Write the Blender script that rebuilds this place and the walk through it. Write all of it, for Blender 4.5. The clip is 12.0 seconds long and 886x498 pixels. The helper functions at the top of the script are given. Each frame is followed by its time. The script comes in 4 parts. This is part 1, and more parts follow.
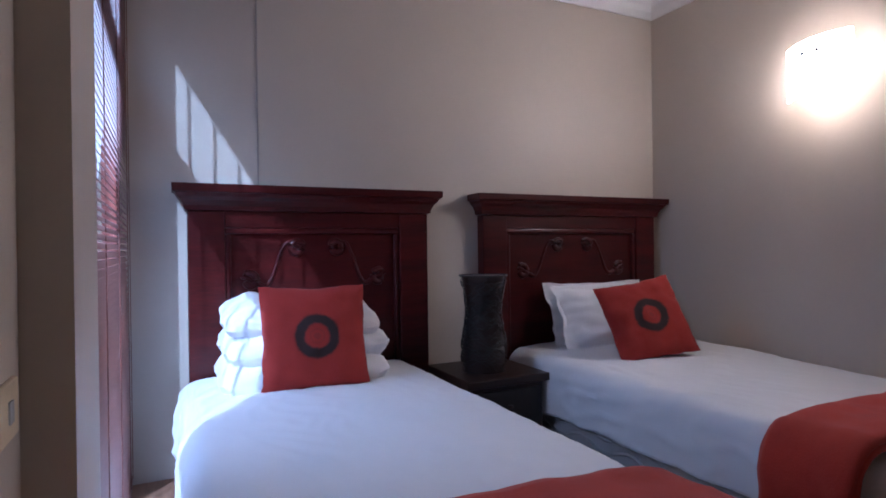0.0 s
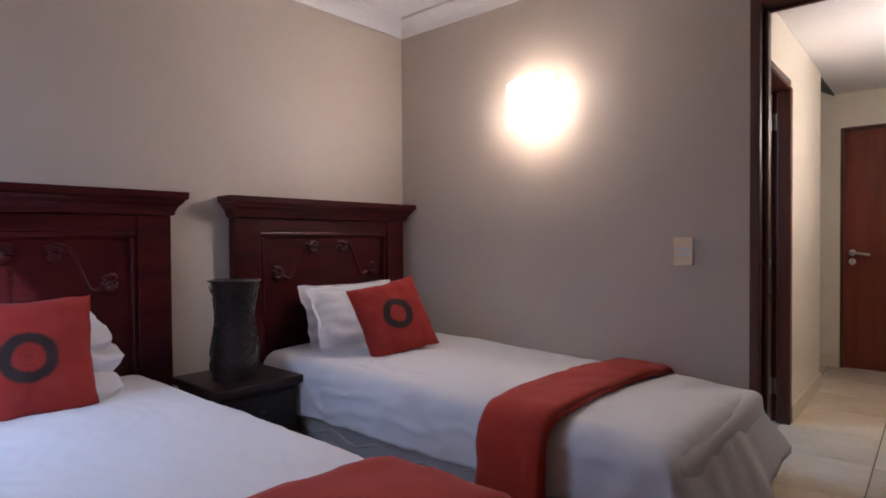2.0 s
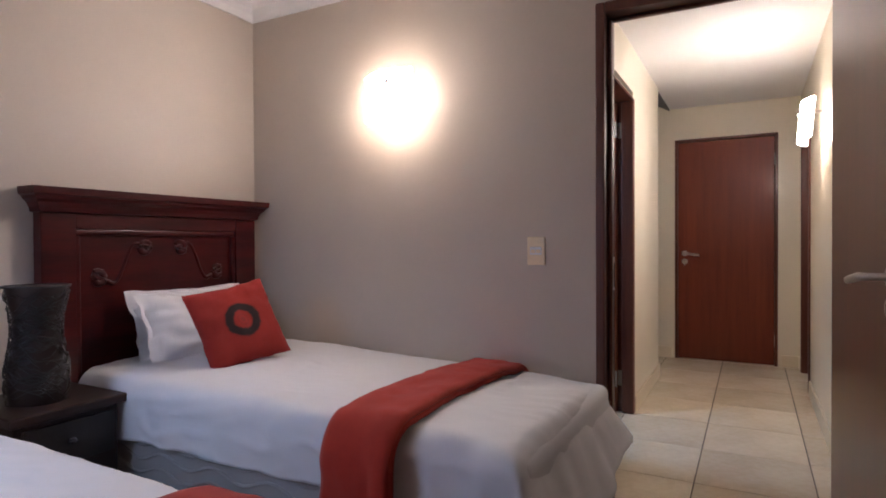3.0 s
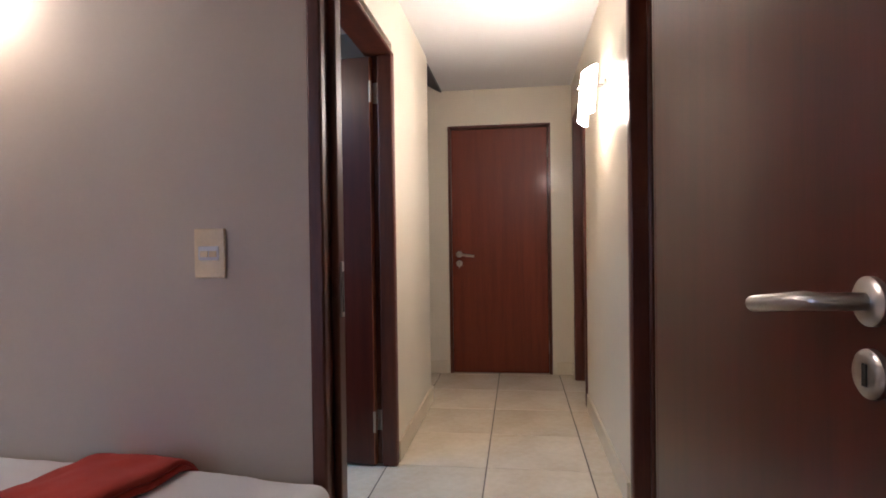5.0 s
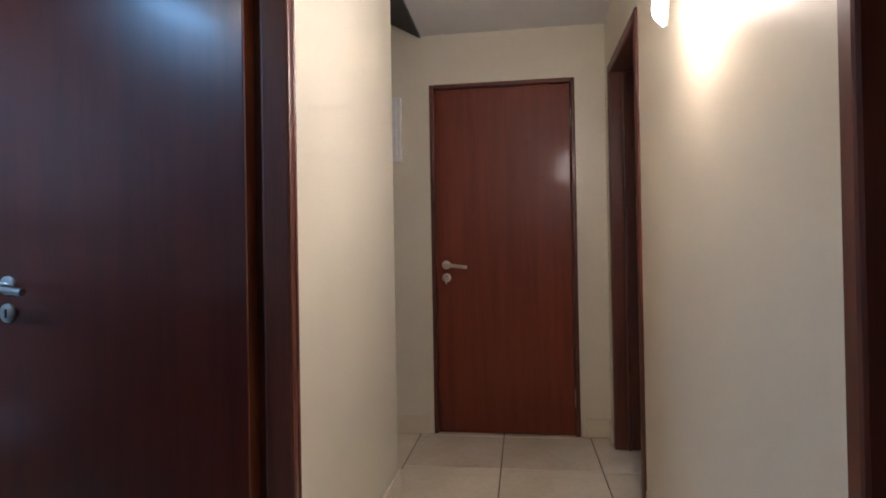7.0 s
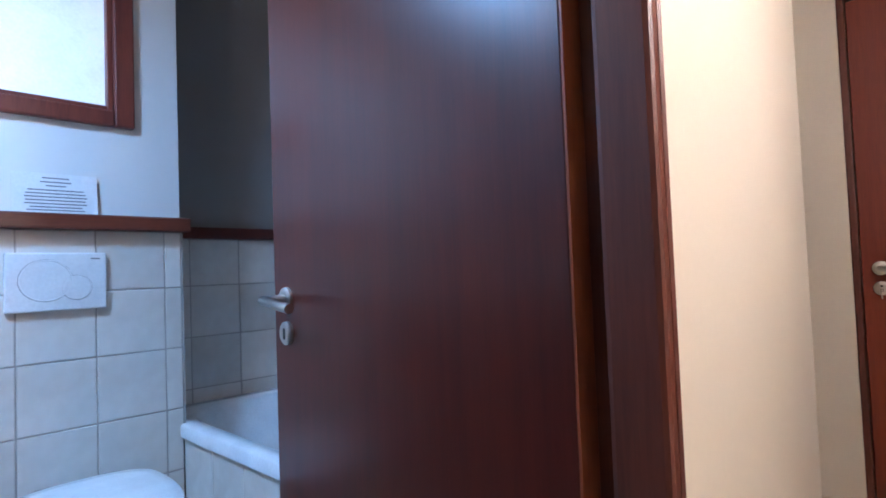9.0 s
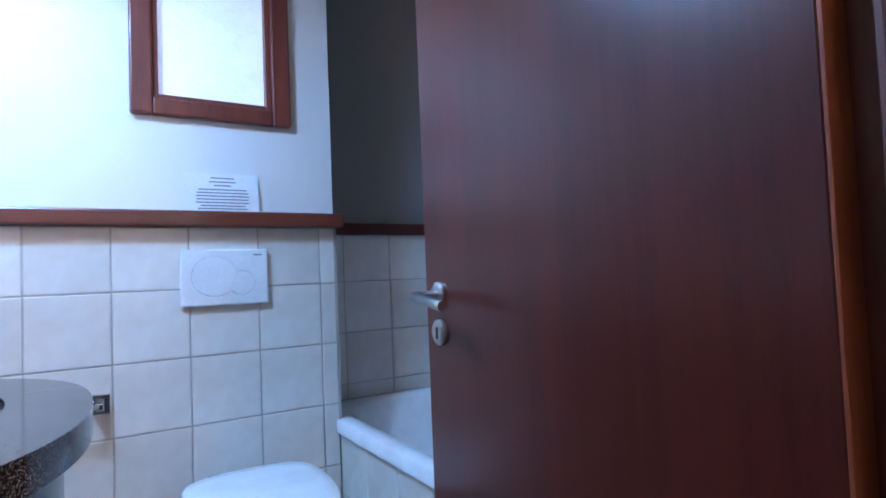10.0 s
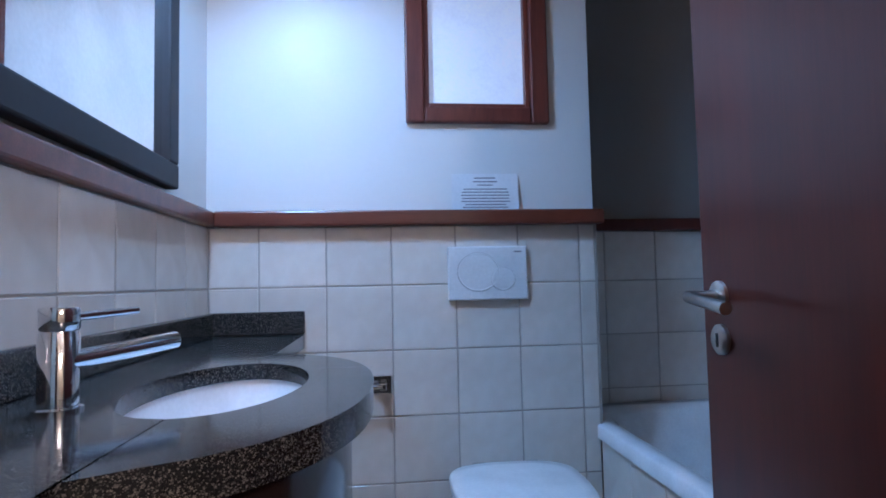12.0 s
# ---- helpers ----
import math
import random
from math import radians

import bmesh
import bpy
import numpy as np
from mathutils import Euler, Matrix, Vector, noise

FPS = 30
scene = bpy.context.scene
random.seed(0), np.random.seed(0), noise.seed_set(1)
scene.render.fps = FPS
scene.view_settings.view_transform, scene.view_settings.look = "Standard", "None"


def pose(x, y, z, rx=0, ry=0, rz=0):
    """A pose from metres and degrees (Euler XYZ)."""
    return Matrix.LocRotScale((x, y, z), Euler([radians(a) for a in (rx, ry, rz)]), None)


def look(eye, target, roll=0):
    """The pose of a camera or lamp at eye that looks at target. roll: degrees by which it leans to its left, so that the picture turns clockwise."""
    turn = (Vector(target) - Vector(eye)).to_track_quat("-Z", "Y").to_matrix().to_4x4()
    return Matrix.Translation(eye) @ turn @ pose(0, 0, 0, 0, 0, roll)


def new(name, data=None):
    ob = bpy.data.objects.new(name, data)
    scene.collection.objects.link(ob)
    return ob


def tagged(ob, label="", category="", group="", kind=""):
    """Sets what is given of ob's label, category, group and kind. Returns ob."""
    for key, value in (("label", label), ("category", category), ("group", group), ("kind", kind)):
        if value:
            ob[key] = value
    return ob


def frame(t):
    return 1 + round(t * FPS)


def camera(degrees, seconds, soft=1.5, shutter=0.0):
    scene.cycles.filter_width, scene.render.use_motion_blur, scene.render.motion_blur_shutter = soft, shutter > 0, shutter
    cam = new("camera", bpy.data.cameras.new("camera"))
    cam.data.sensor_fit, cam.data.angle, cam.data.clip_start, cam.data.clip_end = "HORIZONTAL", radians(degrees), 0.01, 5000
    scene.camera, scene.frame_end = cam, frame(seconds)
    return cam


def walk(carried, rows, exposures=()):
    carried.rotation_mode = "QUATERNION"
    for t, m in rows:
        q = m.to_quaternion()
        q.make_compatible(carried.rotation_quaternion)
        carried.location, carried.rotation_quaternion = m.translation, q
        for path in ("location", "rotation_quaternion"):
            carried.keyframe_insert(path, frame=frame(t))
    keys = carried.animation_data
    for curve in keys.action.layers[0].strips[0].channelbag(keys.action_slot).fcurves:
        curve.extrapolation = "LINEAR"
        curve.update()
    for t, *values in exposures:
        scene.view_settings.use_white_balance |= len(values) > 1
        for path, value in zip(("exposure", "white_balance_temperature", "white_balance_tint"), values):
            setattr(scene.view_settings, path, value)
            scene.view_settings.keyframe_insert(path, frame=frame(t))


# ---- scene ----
cam = camera(75.5, 12.0, soft=1.8)
PATH = [
    (0, (-0.136, 0.232, 1.084), (0.733, 2.033, 1.076), -0.7),
    (0.5, (-0.11, 0.194, 1.084), (0.917, 1.91, 1.076), -0.8),
    (1, (-0.12, 0.171, 1.119), (1.084, 1.768, 1.089), -0.3),
    (1.5, (-0.131, 0.147, 1.133), (1.233, 1.61, 1.095), -0.4),
    (2, (-0.147, 0.141, 1.128), (1.363, 1.452, 1.093), -0.4),
    (2.5, (-0.119, 0.144, 1.111), (1.525, 1.282, 1.085), -0.3),
    (3, (-0.004, 0.145, 1.108), (1.755, 1.095, 1.083), -0.3),
    (3.5, (0.141, 0.14, 1.104), (1.999, 0.878, 1.081), -0.3),
    (5.3, (1.282, 0.221, 1.083), (3.269, 0.447, 1.064), -0.7),
    (5.5, (1.431, 0.219, 1.085), (3.42, 0.434, 1.068), -0.6),
    (6, (1.816, 0.208, 1.085), (3.808, 0.388, 1.075), -0.7),
    (6.5, (2.169, 0.201, 1.083), (4.161, 0.386, 1.082), -0.9),
    (6.7, (2.287, 0.219, 1.068), (4.276, 0.421, 1.073), -0.9),
    (8.3, (2.971, 0.422, 1.040), (4.721, 1.388, 1.095), -1.95),
    (8.5, (3.012, 0.457, 1.046), (4.695, 1.536, 1.101), -1.95),
    (9, (3.098, 0.576, 1.036), (4.631, 1.859, 1.114), -2.1),
    (9.5, (3.170, 0.665, 1.034), (4.524, 2.135, 1.110), -2.5),
    (10, (3.176, 0.708, 1.030), (4.344, 2.329, 1.117), -2.3),
    (10.5, (3.197, 0.729, 1.032), (4.132, 2.495, 1.131), -2),
    (11, (3.187, 0.732, 1.029), (3.916, 2.591, 1.135), -1.7),
    (11.5, (3.188, 0.740, 1.023), (3.725, 2.663, 1.138), -1.4),
    (12, (3.195, 0.760, 1.022), (3.552, 2.724, 1.137), -1.2),
]
walk(cam, [(t, look(eye, target, roll)) for t, eye, target, roll in PATH],
     [(0.0, 0.2, 4850, 20), (0.7, 0.4, 5000, 20), (1.5, 0.42, 5300, 21), (2.5, 0.55, 5400, 20), (3.5, 0.85, 5450, 19), (5.5, 0.75, 5350, 18), (6.0, 0.45, 5250, 17), (6.7, 0.5, 5200, 16), (8.5, 0.8, 5180, 20), (9.0, 1.3, 5200, 24),
      (9.5, 1.35, 5150, 25), (10.5, 1.1, 5150, 26), (12.0, 0.52, 5200, 27)])

# ---- world, sun, large lights ----
world = bpy.data.worlds.new("world")
scene.world = world
world.use_nodes = True
sky = world.node_tree.nodes.new("ShaderNodeTexSky")
sky.sky_type, sky.sun_disc = "NISHITA", False
sky.sun_elevation, sky.sun_rotation = radians(45), radians(219)
world.node_tree.links.new(sky.outputs[0], world.node_tree.nodes["Background"].inputs[0])
world.node_tree.nodes["Background"].inputs[1].default_value = 0.12
sun = new("sun", bpy.data.lights.new("sun", "SUN"))
sun.data.energy, sun.data.angle, sun.data.color = 5.0, radians(0.5), (0.70, 0.86, 1.0)
sun.matrix_world = look((-8, -10, 12.7), (0, 0, 0))
# the bathroom stands a few degrees askew to the hall, turned about its door
ASKEW = Matrix.Translation((3.8175, 0.9384, 0)) @ Matrix.Rotation(radians(-4.107), 4, "Z") @ Matrix.Translation((-3.79, -0.95, 0))
WARM = (1.0, 0.74, 0.48)
SCONCE_POWER, SCONCE_GLOW = 4.2, 46.0
HALL_POWER = 12.5


def bulb(name, at, power, colour=WARM, size=0.05):
    ob = new(name, bpy.data.lights.new(name, "POINT"))
    ob.data.energy, ob.data.color, ob.data.shadow_soft_size = power, colour, size
    ob.location = at
    return ob


def daylight(name, eye, target, w, h, power, colour=(0.8, 0.9, 1.0), spread=180):
    ob = new(name, bpy.data.lights.new(name, "AREA"))
    ob.data.shape, ob.data.size, ob.data.size_y = "RECTANGLE", w, h
    ob.data.energy, ob.data.color, ob.data.spread = power, colour, radians(spread)
    ob.matrix_world = look(eye, target)
    return ob


bulb("bedroom_sconce_bulb", (2.315, 1.705, 1.79), SCONCE_POWER)
bulb("hall_sconce_bulb", (3.98, -0.12, 1.745), HALL_POWER)
daylight("bedroom_window_daylight", (-0.36, 2.03, 1.15), (2, 2.03, 0.9), 0.8, 1.8, 14, (0.60, 0.77, 1.0))
daylight("mirror_light_daylight_panel", ASKEW @ Vector((2.86, 1.86, 2.12)), ASKEW @ Vector((3.10, 1.96, 0.9)), 0.18, 0.3, 8.2, (0.38, 0.71, 1.0), 150)
bulb("mirror_light_bulb", ASKEW @ Vector((2.78, 1.60, 2.10)), 2.4, (1.0, 0.74, 0.48), 0.04)


# ---- materials ----
def material(name, colour, rough=0.5, metal=0.0, dark=None, scale=8.0, fine=120.0, bump=0.1, amount=0.5, stretch=(1, 1, 1),
             coat=0.0, island=False, sheen=0.0, bump_distance=0.004):
    m = bpy.data.materials.new(name)
    m.use_nodes = True
    n, l = m.node_tree.nodes, m.node_tree.links
    b = n["Principled BSDF"]
    b.inputs["Roughness"].default_value, b.inputs["Metallic"].default_value = rough, metal
    b.inputs["Coat Weight"].default_value = coat
    b.inputs["Coat Roughness"].default_value = 0.12
    b.inputs["Sheen Weight"].default_value = sheen
    tc, mp = n.new("ShaderNodeTexCoord"), n.new("ShaderNodeMapping")
    mp.inputs["Scale"].default_value = stretch
    l.new(tc.outputs["Object"], mp.inputs[0])
    big, small = n.new("ShaderNodeTexNoise"), n.new("ShaderNodeTexNoise")
    big.inputs["Scale"].default_value, big.inputs["Detail"].default_value = scale, 5
    small.inputs["Scale"].default_value, small.inputs["Detail"].default_value = fine, 3
    l.new(mp.outputs[0], big.inputs[0])
    l.new(mp.outputs[0], small.inputs[0])
    add = n.new("ShaderNodeMath")
    add.operation = "MULTIPLY_ADD"
    l.new(small.outputs[0], add.inputs[0])
    add.inputs[1].default_value = 0.45
    l.new(big.outputs[0], add.inputs[2])
    ramp = n.new("ShaderNodeValToRGB")
    ramp.color_ramp.elements[0].position, ramp.color_ramp.elements[1].position = 0.5, 0.95
    d = dark or tuple(c * (1 - 0.35 * amount) for c in colour)
    ramp.color_ramp.elements[0].color = (*d, 1)
    ramp.color_ramp.elements[1].color = (*colour, 1)
    l.new(add.outputs[0], ramp.inputs[0])
    out = ramp.outputs[0]
    if island:
        info, hue = n.new("ShaderNodeObjectInfo"), n.new("ShaderNodeHueSaturation")
        rng = n.new("ShaderNodeMapRange")
        rng.inputs["To Min"].default_value, rng.inputs["To Max"].default_value = 0.9, 1.08
        l.new(info.outputs["Random"], rng.inputs[0])
        l.new(rng.outputs[0], hue.inputs["Value"])
        l.new(out, hue.inputs["Color"])
        out = hue.outputs[0]
    l.new(out, b.inputs["Base Color"])
    if bump:
        bp = n.new("ShaderNodeBump")
        bp.inputs["Strength"].default_value, bp.inputs["Distance"].default_value = bump, bump_distance
        l.new(add.outputs[0], bp.inputs["Height"])
        l.new(bp.outputs[0], b.inputs["Normal"])
    return m


def glass(name, rough=0.0, colour=(1, 1, 1)):
    m = bpy.data.materials.new(name)
    m.use_nodes = True
    b = m.node_tree.nodes["Principled BSDF"]
    b.inputs["Transmission Weight"].default_value, b.inputs["Roughness"].default_value = 1, rough
    b.inputs["Base Color"].default_value, b.inputs["IOR"].default_value = (*colour, 1), 1.1
    return m


def glowing(name, colour, strength, base=(0.9, 0.9, 0.88)):
    m = material(name, base, 0.4, bump=0)
    b = m.node_tree.nodes["Principled BSDF"]
    b.inputs["Emission Color"].default_value, b.inputs["Emission Strength"].default_value = (*colour, 1), strength
    return m


def ringed(name):
    """Red cushion cloth with a printed dark ring and a pale red middle."""
    m = material(name, (0.35, 0.026, 0.016), 0.95, fine=260, scale=10, bump=0.35, amount=0.5, sheen=0.03)
    n, l = m.node_tree.nodes, m.node_tree.links
    b = n["Principled BSDF"]
    src = b.inputs["Base Color"].links[0].from_socket
    tc, sep, v, wob = n.new("ShaderNodeTexCoord"), n.new("ShaderNodeVectorMath"), n.new("ShaderNodeVectorMath"), n.new("ShaderNodeTexNoise")
    sep.operation, v.operation = "MULTIPLY", "LENGTH"
    sep.inputs[1].default_value = (1, 1, 0)
    l.new(tc.outputs["Object"], sep.inputs[0])
    l.new(sep.outputs[0], v.inputs[0])
    wob.inputs["Scale"].default_value = 60
    l.new(tc.outputs["Object"], wob.inputs[0])
    jig = n.new("ShaderNodeMath")
    jig.operation = "MULTIPLY_ADD"
    l.new(wob.outputs[0], jig.inputs[0])
    jig.inputs[1].default_value = 0.012
    l.new(v.outputs["Value"], jig.inputs[2])
    ramp = n.new("ShaderNodeValToRGB")
    ramp.color_ramp.interpolation = "LINEAR"
    e = ramp.color_ramp.elements
    e[0].position, e[0].color = 0.0, (0.2, 0.2, 0.2, 1)
    e[1].position, e[1].color = 1.0, (0, 0, 0, 1)
    for p, c in ((0.016, 0.25), (0.019, 0.0), (0.026, 0.0), (0.03, 0.25), (0.034, 0), (0.046, 0.0), (0.053, 1), (0.079, 1), (0.087, 0)):
        x = e.new(p)
        x.color = (c, c, c, 1)
    l.new(jig.outputs[0], ramp.inputs[0])
    mix = n.new("ShaderNodeMixRGB")
    mix.inputs[2].default_value = (0.035, 0.018, 0.016, 1)
    l.new(ramp.outputs[0], mix.inputs[0])
    l.new(src, mix.inputs[1])
    l.new(mix.outputs[0], b.inputs["Base Color"])
    return m


WALL = material("bedroom_wall_paint", (0.56, 0.487, 0.40), 0.55, scale=3, fine=90, bump=0.12, amount=0.15)
CREAM = material("hall_wall_paint", (0.72, 0.66, 0.53), 0.35, scale=3, fine=60, bump=0.1, amount=0.12)
WHITEWALL = material("bathroom_wall_paint", (0.74, 0.74, 0.72), 0.38, scale=3, fine=60, bump=0.08, amount=0.1)
# this grey carries the shade that falls in the bath alcove
SHADEDWALL = material("alcove_shaded_wall", (0.27, 0.255, 0.24), 0.6, scale=3, fine=60, bump=0.08, amount=0.1)
CEIL = material("ceiling_paint", (0.8, 0.79, 0.77), 0.7, scale=3, fine=80, bump=0.08, amount=0.08)
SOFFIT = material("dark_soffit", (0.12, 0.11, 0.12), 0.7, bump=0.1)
MAHOGANY = material("mahogany", (0.078, 0.007, 0.006), 0.36, dark=(0.03, 0.003, 0.003), scale=3, fine=30, stretch=(0.7, 6, 6), bump=0.05, coat=0.12)
MAHOGANY.node_tree.nodes["Principled BSDF"].inputs["Specular IOR Level"].default_value = 0.32
DOORWOOD = material("door_veneer", (0.175, 0.035, 0.014), 0.42, dark=(0.125, 0.024, 0.010), scale=4, fine=40, stretch=(7, 7, 0.35), bump=0.06, coat=0.1, bump_distance=0.001)
DARKDOOR = material("dark_door_veneer", (0.094, 0.015, 0.008), 0.32, dark=(0.062, 0.010, 0.006), scale=4, fine=40, stretch=(7, 7, 0.35), bump=0.06, coat=0.08, bump_distance=0.001)
for wood, gloss in ((DOORWOOD, 0.33), (DARKDOOR, 0.46)):
    wood.node_tree.nodes["Principled BSDF"].inputs["Specular IOR Level"].default_value = gloss
FRAMEWOOD = material("door_frame_wood", (0.13, 0.034, 0.018), 0.4, dark=(0.07, 0.018, 0.010), scale=4, fine=40, stretch=(6, 6, 0.4), bump=0.08, coat=0.12)
RAILWOOD = material("rail_wood", (0.17, 0.04, 0.02), 0.4, dark=(0.09, 0.02, 0.011), scale=4, fine=40, stretch=(0.6, 6, 6), bump=0.08, coat=0.4)
WINWOOD = material("window_wood", (0.2, 0.045, 0.026), 0.45, dark=(0.1, 0.02, 0.013), scale=4, fine=40, stretch=(5, 5, 0.5), bump=0.1, coat=0.2)
SILLWOOD = material("sill_wood", (0.36, 0.2, 0.12), 0.4, dark=(0.2, 0.1, 0.06), scale=4, fine=40, stretch=(5, 0.4, 5), bump=0.1)
BLINDWOOD = material("blind_slat_wood", (0.34, 0.17, 0.14), 0.4, dark=(0.2, 0.09, 0.08), scale=4, fine=40, stretch=(6, 0.4, 6), bump=0.08)
LINEN = material("white_linen", (0.78, 0.78, 0.79), 0.9, scale=6, fine=300, bump=0.25, amount=0.08, sheen=0.2)
QUILT = material("quilted_base_fabric", (0.45, 0.44, 0.43), 0.9, scale=10, fine=250, bump=0.3, amount=0.2)
THROW = material("red_throw_wool", (0.43, 0.036, 0.018), 0.95, scale=14, fine=240, bump=0.6, amount=0.5, sheen=0.08)
CUSHION = ringed("cushion_cloth")
BLACKWEAVE = material("black_woven_fibre", (0.022, 0.018, 0.017), 0.4, scale=30, fine=200, bump=0.4)
BLACKWOOD = material("black_stained_wood", (0.026, 0.013, 0.01), 0.4, scale=6, fine=60, stretch=(0.7, 5, 5), bump=0.1)
# orange of a door edge in warm lamplight, held in the colour
LITEDGE = material("lit_edge_wood", (0.32, 0.088, 0.03), 0.45, dark=(0.2, 0.05, 0.018), scale=4, fine=40, stretch=(6, 6, 0.4), bump=0.08)
PLASTIC = material("ivory_plastic", (0.85, 0.71, 0.46), 0.35, bump=0)
WHITEPLASTIC = material("white_plastic", (0.82, 0.83, 0.83), 0.25, bump=0)
STEEL = material("brushed_steel", (0.62, 0.6, 0.57), 0.28, 1.0, bump=0)
CHROME = material("chrome", (0.85, 0.86, 0.88), 0.1, 1.0, bump=0)
MIRROR = material("mirror_glass", (0.92, 0.93, 0.93), 0.01, 1.0, bump=0)
MIRRORFRAME = material("mirror_frame_paint", (0.02, 0.022, 0.027), 0.6, bump=0.1, fine=60)
FLOORTILE = material("cream_floor_tile", (0.76, 0.68, 0.53), 0.22, dark=(0.62, 0.53, 0.38), scale=3, fine=30, bump=0.05, island=True)
GROUT = material("grout", (0.12, 0.10, 0.085), 0.9, fine=200, bump=0.2)
WALLTILE = material("white_wall_tile", (0.74, 0.70, 0.64), 0.16, dark=(0.64, 0.585, 0.52), scale=5, fine=25, bump=0.06, island=True)
WALLGROUT = material("wall_grout", (0.45, 0.41, 0.36), 0.9, fine=200, bump=0.2)
CARPET = material("brown_carpet", (0.16, 0.11, 0.085), 0.95, scale=8, fine=350, bump=0.6)
SKIRT = material("skirting_paint", (0.7, 0.62, 0.47), 0.3, scale=4, fine=60, bump=0.05, amount=0.15)
DARKSKIRT = material("dark_skirting", (0.08, 0.03, 0.02), 0.4, bump=0.05)
CERAMIC = material("white_ceramic", (0.84, 0.85, 0.86), 0.08, bump=0)
VANITY = material("vanity_lacquer", (0.022, 0.014, 0.012), 0.14, scale=5, fine=50, stretch=(5, 5, 0.5), bump=0.03)
PAPER = material("paper", (0.82, 0.83, 0.84), 0.8, bump=0)
INK = material("grey_ink", (0.2, 0.2, 0.22), 0.8, bump=0)
RUBBER = material("black_gap", (0.01, 0.01, 0.01), 0.6, bump=0)
CABLE = material("wall_joint_filler", (0.40, 0.36, 0.33), 0.7, bump=0)
CLEARGLASS = glass("window_glass")
# emission in the frosted pane replaces daylight shining through it
GLOWFROST = glowing("frosted_glass_daylight_glow", (0.75, 0.87, 1.0), 0.2, (0.85, 0.88, 0.9))
SHADE = glowing("lit_opal_glass", (1.0, 0.82, 0.62), SCONCE_GLOW)
LEAF = material("hedge_leaves", (0.06, 0.13, 0.035), 0.6, dark=(0.03, 0.07, 0.02), scale=9, bump=0.1)
LAWN = material("lawn", (0.07, 0.13, 0.04), 0.9, dark=(0.05, 0.08, 0.03), scale=2, fine=50, bump=0.5)
PLASTER = material("garden_wall_plaster", (0.42, 0.27, 0.24), 0.9, scale=4, fine=60, bump=0.3)


def granite():
    m = material("black_granite", (0.03, 0.03, 0.035), 0.1, bump=0)
    n, l = m.node_tree.nodes, m.node_tree.links
    b = n["Principled BSDF"]
    tc, vo, ramp = n.new("ShaderNodeTexCoord"), n.new("ShaderNodeTexVoronoi"), n.new("ShaderNodeValToRGB")
    vo.inputs["Scale"].default_value = 700
    l.new(tc.outputs["Object"], vo.inputs[0])
    sep = n.new("ShaderNodeSeparateColor")
    l.new(vo.outputs["Color"], sep.inputs[0])
    e = ramp.color_ramp.elements
    e[0].position, e[0].color = 0.2, (0.012, 0.012, 0.014, 1)
    e[1].position, e[1].color = 0.97, (0.19, 0.17, 0.14, 1)
    x = e.new(0.72)
    x.color = (0.022, 0.021, 0.021, 1)
    l.new(sep.outputs[0], ramp.inputs[0])
    l.new(ramp.outputs[0], b.inputs["Base Color"])
    b.inputs["Specular IOR Level"].default_value = 0.42
    return m


GRANITE = granite()


# ---- shape helpers ----
def box(bm, x0, x1, y0, y1, z0, z1, bevel=0.0, segments=2):
    r = bmesh.ops.create_cube(bm, size=1)
    vs = r["verts"]
    bmesh.ops.scale(bm, vec=(x1 - x0, y1 - y0, z1 - z0), verts=vs)
    bmesh.ops.translate(bm, vec=((x0 + x1) / 2, (y0 + y1) / 2, (z0 + z1) / 2), verts=vs)
    if bevel:
        edges = {e for v in vs for e in v.link_edges}
        bmesh.ops.bevel(bm, geom=list(edges), offset=bevel, segments=segments, profile=0.5, affect="EDGES")
    return bm


def boxed(*size, bevel=0.0, segments=2):
    return box(bmesh.new(), *size, bevel=bevel, segments=segments)


def prism(bm, outline, z0, z1, caps=True):
    """An upright prism over an outline of (x, y)."""
    low = [bm.verts.new((x, y, z0)) for x, y in outline]
    top = [bm.verts.new((x, y, z1)) for x, y in outline]
    n = len(outline)
    if caps:
        bm.faces.new(list(reversed(low)))
        bm.faces.new(top)
    for i in range(n):
        bm.faces.new((low[i], low[(i + 1) % n], top[(i + 1) % n], top[i]))
    return bm


def tube(bm, pts, radius, sides=8, closed=False):
    """A round bar along points; radius a number or one for each point."""
    pts = [Vector(p) for p in pts]
    rings = []
    for i, p in enumerate(pts):
        d = (pts[min(i + 1, len(pts) - 1)] - pts[max(i - 1, 0)]).normalized()
        a = d.orthogonal().normalized() if abs(d.z) > 0.99 else d.cross(Vector((0, 0, 1))).normalized()
        b = d.cross(a)
        r = radius[i] if isinstance(radius, (list, tuple)) else radius
        rings.append([bm.verts.new(p + (a * math.cos(k * 2 * math.pi / sides) + b * math.sin(k * 2 * math.pi / sides)) * r) for k in range(sides)])
    for r0, r1 in zip(rings, rings[1:]):
        for k in range(sides):
            bm.faces.new((r0[k], r0[(k + 1) % sides], r1[(k + 1) % sides], r1[k]))
    bm.faces.new(rings[0][::-1])
    bm.faces.new(rings[-1])
    return bm


